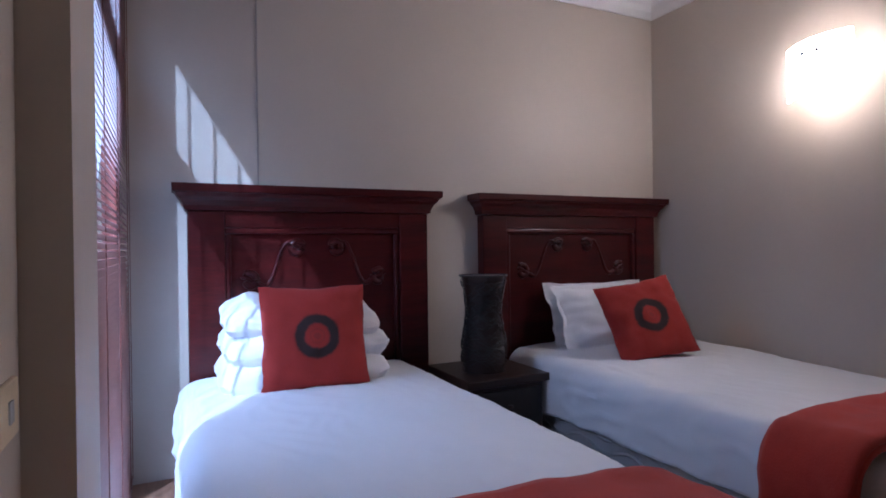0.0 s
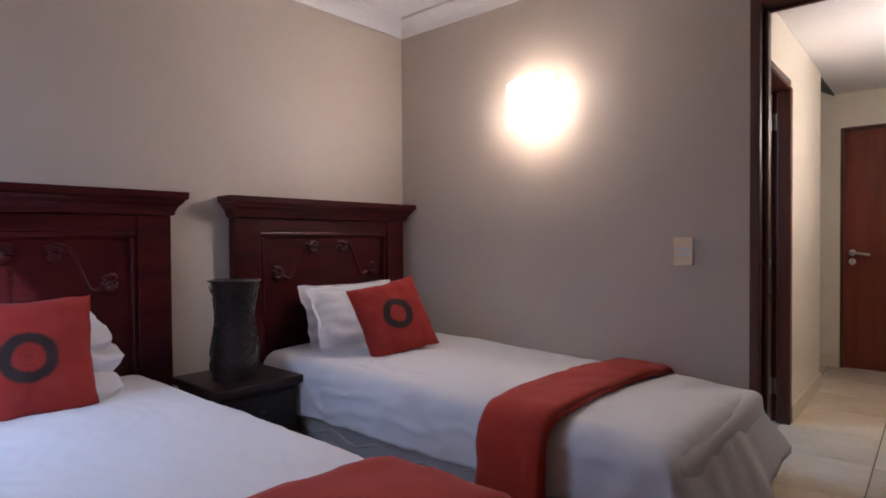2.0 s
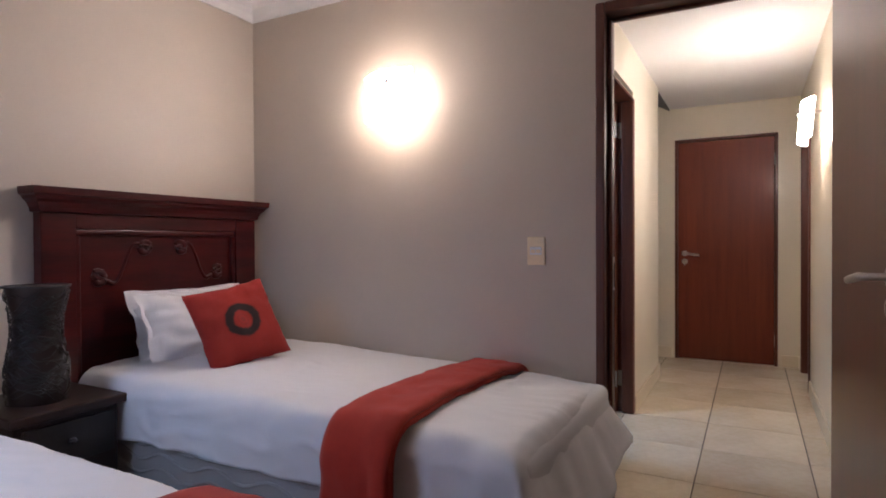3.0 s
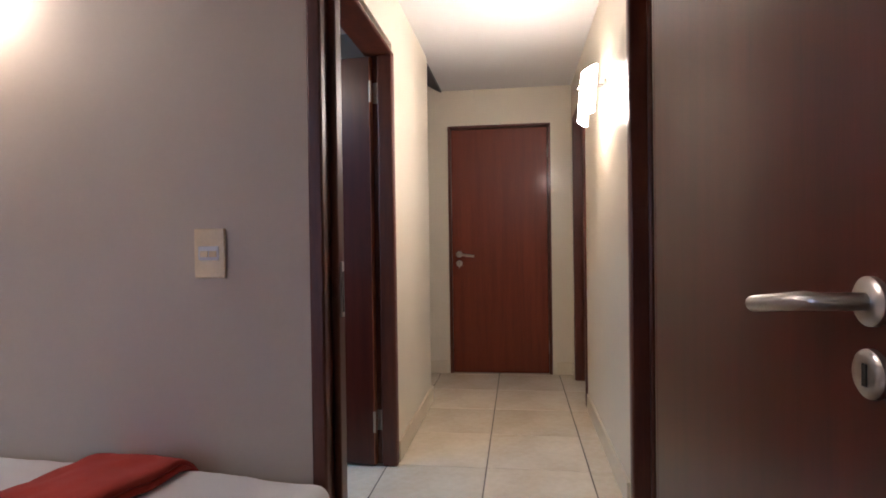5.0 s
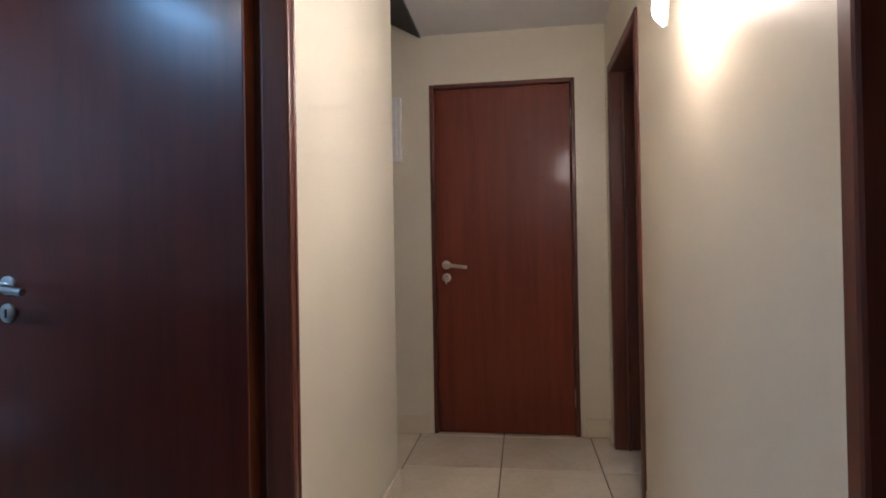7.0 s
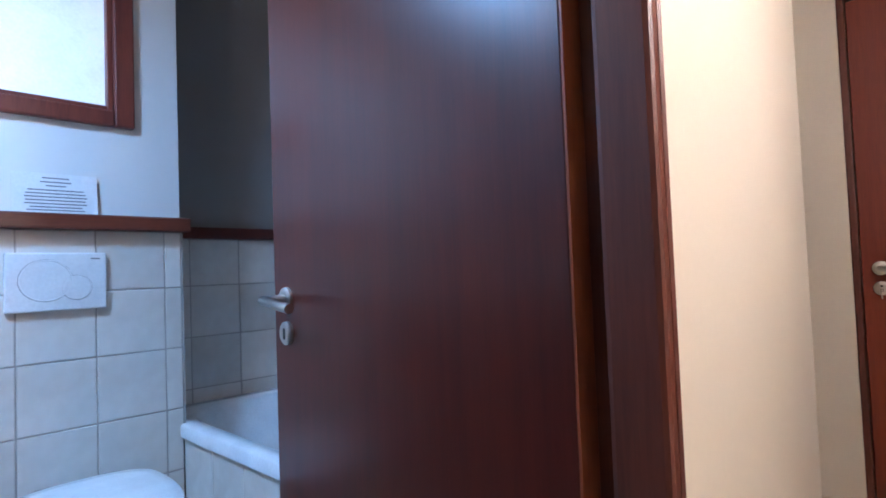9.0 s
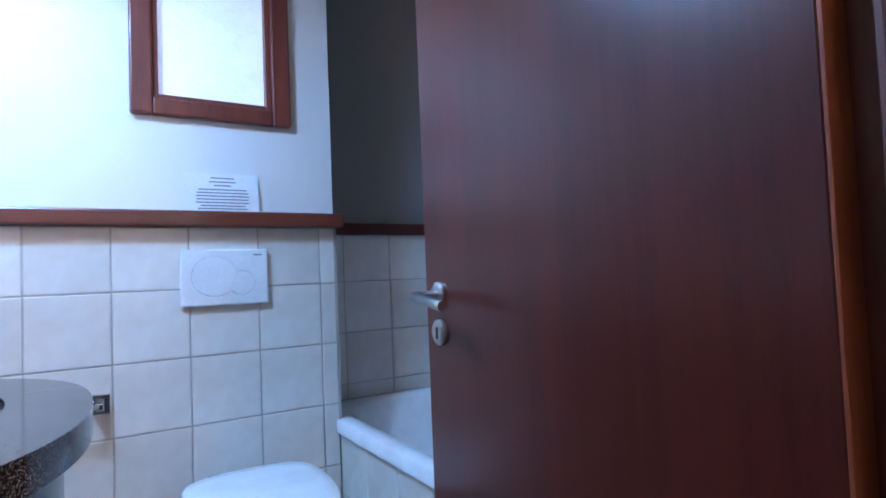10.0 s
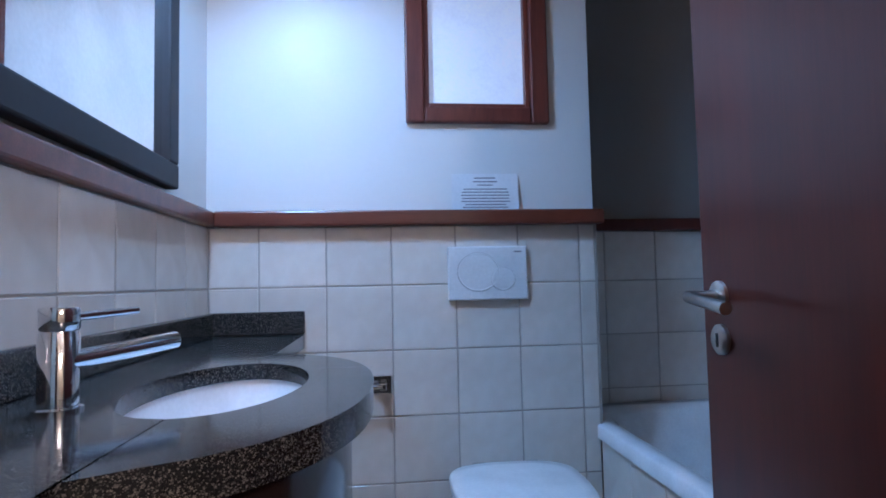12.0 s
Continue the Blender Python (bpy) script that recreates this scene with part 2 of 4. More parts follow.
def lathe(bm, profile, centre=(0, 0, 0), sides=32, squash=(1, 1)):
    """Turned shape from (radius, z) pairs."""
    rings = []
    for r, z in profile:
        rings.append([bm.verts.new((centre[0] + r * squash[0] * math.cos(k * 2 * math.pi / sides),
                                    centre[1] + r * squash[1] * math.sin(k * 2 * math.pi / sides), centre[2] + z)) for k in range(sides)])
    for r0, r1 in zip(rings, rings[1:]):
        for k in range(sides):
            bm.faces.new((r0[k], r0[(k + 1) % sides], r1[(k + 1) % sides], r1[k]))
    bm.faces.new(rings[0][::-1])
    bm.faces.new(rings[-1])
    return bm


def sheet(nu, nv, place):
    """A grid of quads; place(u, v) gives points for u, v from 0 to 1."""
    bm = bmesh.new()
    g = [[bm.verts.new(place(i / nu, j / nv)) for j in range(nv + 1)] for i in range(nu + 1)]
    for i in range(nu):
        for j in range(nv):
            bm.faces.new((g[i][j], g[i + 1][j], g[i + 1][j + 1], g[i][j + 1]))
    return bm


def data(name, bm, mat, smooth=False):
    bmesh.ops.recalc_face_normals(bm, faces=bm.faces)
    for e in bm.edges if smooth else ():
        e.smooth = not (len(e.link_faces) == 2 and e.calc_face_angle() > radians(48))
    for f in bm.faces:
        f.smooth = smooth
    me = bpy.data.meshes.new(name)
    bm.to_mesh(me)
    bm.free()
    me.materials.append(mat)
    return me


def part(name, bm, mat, parent, label="", smooth=False):
    ob = new(name, data(name, bm, mat, smooth))
    ob.parent = parent
    if label:
        tagged(ob, label)
    return ob


def empty(name, at, label, category, group="", kind="", turn=0.0):
    ob = new(name)
    ob.location = at
    ob.rotation_euler = (0, 0, radians(turn))
    return tagged(ob, label, category, group, kind)


def mesh_thing(name, bm, mat, label, category, kind="", smooth=False):
    return tagged(new(name, data(name, bm, mat, smooth)), label, category, "", kind)


def setting(name, bm, mat, label, smooth=False):
    return mesh_thing(name, bm, mat, label, name.split("_")[0], "structure", smooth)


# ---- the structure ----
# bedroom: x -0.336 to 2.405, y -1.7 to 2.69; hall beyond x 2.53; bathroom north of the hall
setting("ground", boxed(-30, 30, -30, 30, -0.35, -0.30), LAWN, "green lawn outside the bedroom window")
setting("floor_bedroom", boxed(-0.5, 2.47, -1.8, 2.8, -0.15, 0.0), CARPET, "brown carpet on the bedroom floor")
setting("floor_hall", boxed(2.47, 6.0, -2.6, 2.9, -0.15, -0.006), GROUT, "dark grout bed under cream floor tiles")

setting("wall_headboard", boxed(-0.5, 2.405, 2.69, 2.85, 0, 2.6), WALL, "matt taupe painted wall behind the beds")
setting("wall_joint", boxed(0.2045, 0.2095, 2.686, 2.691, 1.0, 2.40), CABLE, "thin vertical joint line in the taupe wall")
bm = bmesh.new()
box(bm, 2.405, 2.53, 0.715, 2.85, 0, 2.6)
box(bm, 2.405, 2.53, -0.16, 0.715, 2.088, 2.6)
box(bm, 2.405, 2.53, -1.8, -0.16, 0, 2.6)
wall_east = setting("wall_east", bm, WALL, "taupe painted wall with sconce, switch and doorway")
# thin cream lining on the hall side of that wall
bm = bmesh.new()
box(bm, 2.53, 2.534, 0.735, 0.817, 0, 2.4)
box(bm, 2.53, 2.534, -0.225, -0.18, 0, 2.4)
box(bm, 2.53, 2.534, -0.18, 0.735, 2.10, 2.4)
setting("wall_lining", bm, CREAM, "cream painted hall side of the bedroom wall")
bm = bmesh.new()
box(bm, -0.5, -0.336, -1.8, 1.27, 0, 2.6)
box(bm, -0.345, -0.265, 1.27, 1.60, 0, 2.6)
box(bm, -0.345, -0.265, 1.60, 2.69, 0, 0.17)
box(bm, -0.345, -0.265, 1.60, 2.69, 2.28, 2.6)
box(bm, -0.345, -0.285, 2.60, 2.69, 0.17, 2.28)
setting("wall_west", bm, WALL, "taupe painted wall with a shallow step and tall window")
setting("wall_south", boxed(-0.5, 2.405, -1.85, -1.7, 0, 2.6), WALL, "plain taupe painted bedroom wall")
setting("ceiling_bedroom", boxed(-0.5, 2.5, -1.85, 2.85, 2.47, 2.6), CEIL, "plain white bedroom ceiling")

# cornice: cove section swept along each wall
COVE = [(0, 0), (0.012, 0), (0.016, 0.012), (0.024, 0.035), (0.042, 0.06), (0.068, 0.075), (0.078, 0.08), (0.078, 0.095), (0, 0.095)]


def cornice(name, along, a, b, wall, inward):
    bm = bmesh.new()
    ends = []
    for s, end in ((a, 0), (b, 1)):
        ring = []
        for d, h in COVE:
            m = s + d if end == 0 else s - d
            ring.append(bm.verts.new((m, wall + inward * d, 2.375 + h) if along == "x" else (wall + inward * d, m, 2.375 + h)))
        ends.append(ring)
    n = len(COVE)
    for k in range(n):
        bm.faces.new((ends[0][k], ends[0][(k + 1) % n], ends[1][(k + 1) % n], ends[1][k]))
    bm.faces.new(ends[0])
    bm.faces.new(ends[1][::-1])
    return setting(name, bm, CEIL, "white coved plaster cornice along the ceiling")


cornice("cornice_north", "x", -0.265, 2.405, 2.69, -1)
cornice("cornice_east", "y", -1.7, 2.69, 2.405, -1)
cornice("cornice_west", "y", 1.27, 2.69, -0.265, 1)

# hall
bm = bmesh.new()
box(bm, 2.534, 2.92, 0.817, 0.94, 0, 2.6)
box(bm, 2.92, 3.81, 0.817, 0.94, 2.06, 2.6)
box(bm, 3.81, 4.93, 0.817, 0.94, 0, 2.6)
box(bm, 4.80, 4.93, 0.94, 2.2, 0, 3.1)
setting("wall_hall_north", bm, CREAM, "cream painted hall wall with the bathroom doorway")
bm = bmesh.new()
box(bm, 2.534, 2.60, -0.35, -0.225, 0, 2.6)
box(bm, 2.60, 3.38, -0.35, -0.225, 2.06, 2.6)
box(bm, 3.38, 4.86, -0.35, -0.225, 0, 2.6)
box(bm, 4.86, 5.63, -0.35, -0.225, 2.06, 2.6)
box(bm, 5.63, 5.785, -0.35, -0.225, 0, 2.6)
setting("wall_hall_south", bm, CREAM, "cream painted hall wall with sconce and two doorways")
bm = bmesh.new()
box(bm, 5.785, 5.92, -0.35, -0.055, 0, 2.6)
box(bm, 5.785, 5.92, -0.055, 0.785, 2.045, 2.6)
box(bm, 5.785, 5.92, 0.785, 2.2, 0, 3.1)
setting("wall_hall_east", bm, CREAM, "cream painted end wall with a closed door")
setting("wall_recess_back", boxed(4.93, 5.785, 2.05, 2.2, 0, 3.1), CREAM, "cream painted back of the hall recess")
setting("ceiling_hall", boxed(2.53, 5.80, -0.30, 0.83, 2.345, 2.45), CEIL, "white painted hall ceiling")
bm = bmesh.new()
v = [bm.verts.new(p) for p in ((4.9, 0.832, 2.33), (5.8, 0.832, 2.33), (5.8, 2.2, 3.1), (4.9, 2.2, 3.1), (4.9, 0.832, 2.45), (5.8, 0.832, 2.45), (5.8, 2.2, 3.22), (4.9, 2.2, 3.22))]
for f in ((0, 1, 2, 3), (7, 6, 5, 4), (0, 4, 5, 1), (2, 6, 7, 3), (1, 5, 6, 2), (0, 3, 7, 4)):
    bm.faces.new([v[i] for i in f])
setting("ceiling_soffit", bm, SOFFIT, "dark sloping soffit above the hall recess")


def skirting(name, *size, mat=SKIRT, label="cream tiled skirting along the hall floor"):
    return setting(name, boxed(*size, bevel=0.004), mat, label)


skirting("baseboard_north", 3.83, 4.93, 0.803, 0.817, 0, 0.105)
skirting("baseboard_corner", 4.93, 4.944, 0.803, 2.05, 0, 0.105)
skirting("baseboard_south", 3.44, 4.81, -0.225, -0.211, 0, 0.105)
skirting("baseboard_south_end", 5.68, 5.785, -0.225, -0.211, 0, 0.105)
skirting("baseboard_end", 5.771, 5.785, 0.81, 2.05, 0, 0.105)
skirting("baseboard_end_south", 5.771, 5.785, -0.211, -0.085, 0, 0.105)
skirting("baseboard_bedroom", 2.391, 2.405, 0.72, 2.69, 0, 0.09, mat=DARKSKIRT, label="dark wooden skirting in the bedroom")

# unlit room behind the first side doorway
bm = bmesh.new()
box(bm, 2.40, 2.53, -2.6, -1.85, 0, 2.6)
box(bm, 2.40, 4.2, -2.7, -2.6, 0, 2.6)
setting("wall_dark_room", bm, WALL, "plain walls of the unlit side room")
setting("ceiling_dark_room", boxed(2.40, 4.2, -2.7, -0.35, 2.45, 2.6), CEIL, "plain ceiling of the unlit side room")
# room beyond the far hall doorway
bm = bmesh.new()
box(bm, 4.2, 4.3, -2.6, -0.35, 0, 2.6)
box(bm, 6.0, 6.1, -2.6, -0.35, 0, 2.6)
box(bm, 4.3, 6.0, -2.6, -2.5, 0, 1.0)
box(bm, 4.3, 6.0, -2.6, -2.5, 2.0, 2.6)
box(bm, 4.3, 4.7, -2.6, -2.5, 1.0, 2.0)
box(bm, 5.6, 6.0, -2.6, -2.5, 1.0, 2.0)
setting("wall_side_room", bm, WHITEWALL, "plain pale walls of the room off the hall")
setting("ceiling_side_room", boxed(4.2, 6.1, -2.6, -0.35, 2.45, 2.6), CEIL, "plain white ceiling of the side room")

# ---- doors ----
def lever(parent, x, y, z, face, out):
    """A lever handle and key plate on a door face: x along the leaf, y the face, out the side it sticks out to, face the way the lever points."""
    h = part("door_handle", tube(bmesh.new(), [(x, y, z), (x, y + out * 0.052, z), (x + face * 0.012, y + out * 0.063, z), (x + face * 0.125, y + out * 0.063, z - 0.015)], [0.0095, 0.0095, 0.0105, 0.0105], 12), STEEL, parent, "brushed steel lever handle", True)
    rose = bmesh.new()
    r = [(0.026, 0), (0.026, 0.006), (0.022, 0.009), (0.012, 0.0095)]
    lathe(rose, r)
    bmesh.ops.rotate(rose, cent=(0, 0, 0), matrix=Matrix.Rotation(radians(-90 * out), 3, "X"), verts=rose.verts)
    bmesh.ops.translate(rose, vec=(x, y, z), verts=rose.verts)
    part("rose", rose, STEEL, h, "", True)
    key = bmesh.new()
    lathe(key, r)
    bmesh.ops.rotate(key, cent=(0, 0, 0), matrix=Matrix.Rotation(radians(-90 * out), 3, "X"), verts=key.verts)
    bmesh.ops.translate(key, vec=(x, y, z - 0.075), verts=key.verts)
    part("key_plate", key, STEEL, h, "", True)
    part("keyhole", boxed(x - 0.004, x + 0.004, y + out * 0.0085, y + out * 0.0105, z - 0.088, z - 0.064, bevel=0.0008), RUBBER, h)


def door(name, at, turn, width, height, mat, label, sides=(1, -1), key=False, hinge_side=1, handle=0.988, lit_hinge_side=False):
    """A leaf hung at its hinge edge, running along its own +x."""
    d = empty(name, at, label, "door", "", "structure", turn)
    part("leaf", boxed(0, width, -0.02, 0.02, 0.008, height, bevel=0.003), mat, d)
    for s in sides:
        lever(d, width - 0.058, 0.02 * s, handle, -1, s)
    part("lock_plate", boxed(width - 0.001, width + 0.0015, -0.011, 0.011, handle - 0.1, handle + 0.07, bevel=0.0005), STEEL, d, "steel lock face plate")
    for z in (0.22, 1.82):
        b = tube(bmesh.new(), [(-0.006, hinge_side * 0.024, z - 0.05), (-0.006, hinge_side * 0.024, z + 0.05)], 0.007, 10)
        part("hinge", b, STEEL, d, "steel butt hinge", True)
    if lit_hinge_side:
        for z in (0.22, 1.82):
            part("hinge_plate", boxed(-0.034, -0.005, -0.0195, -0.0165, z - 0.05, z + 0.05, bevel=0.0005), STEEL, d, "steel hinge plate on the frame")
        # added strip: paints warm hall light along the leaf's hinge edge
        part("hinge_edge_lit", boxed(-0.004, 0.0005, -0.0205, 0.0205, 0.008, height, bevel=0.001), LITEDGE, d, "hinge edge strip with warm light put into its orange")
    if key:
        k = tube(bmesh.new(), [(width - 0.058, 0.02, 0.915), (width - 0.058, 0.052, 0.915)], 0.004, 8)
        box(k, width - 0.060, width - 0.056, 0.040, 0.052, 0.875, 0.915, bevel=0.001)
        part("key", k, STEEL, d, "steel key left in the lock")
    return d


def frame_x(name, x0, x1, ya, yb, top, out0, out1, w=0.05, label="dark varnished wooden door frame"):
    """A frame in a wall that faces x; opening ya to yb; jambs proud of the wall by out0 and out1."""
    f = empty(name, ((x0 + x1) / 2, (ya + yb) / 2, 0), label, "door frame", "", "structure")
    o = Vector(f.location)
    for n, s in (("jamb", (x0 - out0, x1 + out1, ya - w, ya, 0, top + w)), ("jamb", (x0 - out0, x1 + out1, yb, yb + w, 0, top + w)), ("head", (x0 - out0, x1 + out1, ya, yb, top, top + w))):
        b = boxed(*s, bevel=0.006)
        bmesh.ops.translate(b, vec=-o, verts=b.verts)
        part(n, b, FRAMEWOOD, f)
    for n, s in (("stop", (x0 + 0.055, x0 + 0.08, yb - 0.012, yb, 0, top)), ("stop", (x0 + 0.055, x0 + 0.08, ya, ya + 0.012, 0, top))):
        b = boxed(*s, bevel=0.003)
        bmesh.ops.translate(b, vec=-o, verts=b.verts)
        part(n, b, FRAMEWOOD, f)
    return f


def frame_y(name, xa, xb, y0, y1, top, out0, out1, w=0.05, label="dark varnished wooden door frame", stop=0.06, near=0.05, rebate=0.0):
    f = empty(name, ((xa + xb) / 2, (y0 + y1) / 2, 0), label, "door frame", "", "structure")
    o = Vector(f.location)
    for n, s in (("jamb", (xa - near, xa, y0 - (out0 if near > 0.03 else 0.002), y1 + out1, 0, top + w)), ("jamb", (xb, xb + w, y0 - out0, y1 + out1, 0, top + w)), ("head", (xa, xb, y0 - out0, y1 + out1, top, top + w)),
                 ("stop", (xa, xa + 0.012, y0 + stop, y0 + stop + 0.02, 0, top)), ("stop", (xb - 0.032, xb, y0 - out0, y0 + rebate, 0, top) if rebate else (xb - 0.012, xb, y0 + stop, y0 + stop + 0.02, 0, top))):
        b = boxed(*s, bevel=0.009)
        bmesh.ops.translate(b, vec=-o, verts=b.verts)
        part(n, b, FRAMEWOOD, f)
    return f


# bedroom frame: rebated on the room side for the leaf
bf = empty("door_frame_bedroom", (2.4435, 0.265, 0), "dark varnished wooden door frame", "door frame", "", "structure")
for n, x0, x1, y0, y1, z0, z1 in (("jamb", 2.387, 2.50, 0.680, 0.717, 0, 2.09), ("jamb", 2.387, 2.50, -0.165, -0.150, 0, 2.09), ("head", 2.387, 2.50, -0.150, 0.680, 2.045, 2.09),
                                  ("stop", 2.445, 2.498, 0.662, 0.681, 0, 2.035), ("stop", 2.470, 2.498, -0.151, -0.11, 0, 2.035), ("stop", 2.470, 2.498, -0.151, 0.681, 2.033, 2.046)):
    part(n, boxed(x0 - 2.4435, x1 - 2.4435, y0 - 0.265, y1 - 0.265, z0, z1, bevel=0.006), FRAMEWOOD, bf)
door("door_bedroom", (2.462, -0.127, 0), 183.0, 0.822, 2.025, DARKDOOR, "dark reddish brown veneered bedroom door standing open", hinge_side=1, handle=1.018)
frame_y("door_frame_bathroom", 2.94, 3.80, 0.817, 0.94, 2.0, 0.010, 0.010, w=0.018, stop=0.07, near=0.02, rebate=0.066)
door("door_bathroom", (3.779, 0.917, 0), 83.4, 0.797, 1.99, DARKDOOR, "dark brown veneered bathroom door standing open inwards", hinge_side=1, lit_hinge_side=True)
frame_y("door_frame_side", 2.65, 3.33, -0.35, -0.225, 2.0, 0.012, 0.012, stop=0.05)
door("door_side", (3.318, -0.365, 0), 262, 0.67, 1.99, DARKDOOR, "dark brown veneered door open to a dark room")
frame_y("door_frame_far", 4.91, 5.58, -0.35, -0.225, 2.0, 0.012, 0.012, stop=0.05)
frame_x("door_frame_end", 5.785, 5.92, -0.03, 0.76, 2.025, 0.008, 0.0, w=0.025, label="thin brown wooden frame round the end door")
door("door_end", (5.81, -0.027, 0), 90, 0.784, 2.02, DOORWOOD, "reddish brown veneered closed door at the hall end", sides=(1,), key=True)
setting("wall_behind_end_door", boxed(5.93, 6.0, -0.4, 1.0, 0, 2.6), CREAM, "plain wall closing off behind the end door")

# ---- bedroom window and blind ----
win = empty("window_bedroom", (-0.31, 2.03, 0), "tall reddish wooden window with bars behind a blind", "window", "", "structure")


def win_part(name, *s, mat=WINWOOD, bevel=0.004):
    b = boxed(*s, bevel=bevel)
    bmesh.ops.translate(b, vec=(0.31, -2.03, 0), verts=b.verts)
    return part(name, b, mat, win)


win_part("window_frame", -0.335, -0.287, 1.60, 1.66, 0.17, 2.28)
win_part("window_frame", -0.335, -0.287, 2.45, 2.60, 0.17, 2.28)
win_part("window_frame", -0.335, -0.287, 1.66, 2.45, 2.18, 2.28)
win_part("window_frame", -0.335, -0.287, 1.66, 2.45, 0.17, 0.25)
win_part("transom", -0.335, -0.287, 1.66, 2.45, 1.65, 1.78)
for i in range(6):
    y = 1.75 + i * 0.115
    win_part("burglar_bar", -0.342, -0.334, y, y + 0.01, 0.25, 2.18, bevel=0.002)
for z0, z1 in ((0.25, 1.65), (1.78, 2.18)):
    p = win_part("pane", -0.313, -0.309, 1.66, 2.45, z0, z1, mat=CLEARGLASS, bevel=0)
    p.visible_shadow = False
setting("window_sill", boxed(-0.285, -0.10, 1.30, 2.688, 0.17, 0.20, bevel=0.006), SILLWOOD, "low brown wooden ledge below the tall window")
setting("sill_support", boxed(-0.265, -0.12, 1.32, 2.688, 0.0, 0.17), WALL, "taupe painted plinth below the window ledge")

blind = empty("venetian_blind", (-0.272, 2.13, 2.23), "brown wooden venetian blind let down over the window", "blind")
part("head_rail", boxed(-0.014, 0.014, -0.52, 0.53, 0.0, 0.045, bevel=0.003), BLINDWOOD, blind)
SL = data("slat", boxed(-0.0102, 0.0102, -0.52, 0.53, -0.0010, 0.0010), BLINDWOOD)
for i in range(95):
    s = new("slat", SL)
    s.parent = blind
    s.location = (0, random.uniform(-0.002, 0.002), -0.012 - i * 0.0208)
    s.rotation_euler = (0, radians(53.5 + random.uniform(-2.5, 2.5)), 0)
part("bottom_rail", boxed(-0.012, 0.012, -0.52, 0.53, -2.008, -1.988, bevel=0.003), BLINDWOOD, blind)
for y in (-0.40, 0.0, 0.40, 0.515):
    part("ladder_cord", tube(bmesh.new(), [(0.012, y, 0), (0.012, y, -1.99)], 0.0014, 6), WINWOOD, blind)

# garden outside
setting("garden_wall", boxed(-4.3, -4.1, -6, 9, -0.3, 1.5), PLASTER, "pinkish plastered garden wall beyond the window")
hedge = bmesh.new()
rg = random.Random(4)
for i in range(2600):
    c = Vector((rg.uniform(-4.0, -2.9), rg.uniform(-2, 7.5), 0))
    c.z = rg.uniform(-0.3, 0.9 + 0.25 * math.sin(c.y * 2.3))
    a, b = Vector((rg.gauss(0, 1), rg.gauss(0, 1), rg.gauss(0, 1))).normalized(), Vector((rg.gauss(0, 1), rg.gauss(0, 1), rg.gauss(0, 1))).normalized()
    q = [hedge.verts.new(c + p) for p in (a * 0.09, b * 0.04, a * -0.09, b * -0.04)]
    hedge.faces.new(q)
me = bpy.data.meshes.new("hedge")
hedge.to_mesh(me)
hedge.free()
me.materials.append(LEAF)
tagged(new("hedge", me), "leafy green hedge in front of the garden wall", "hedge", "", "stuff")


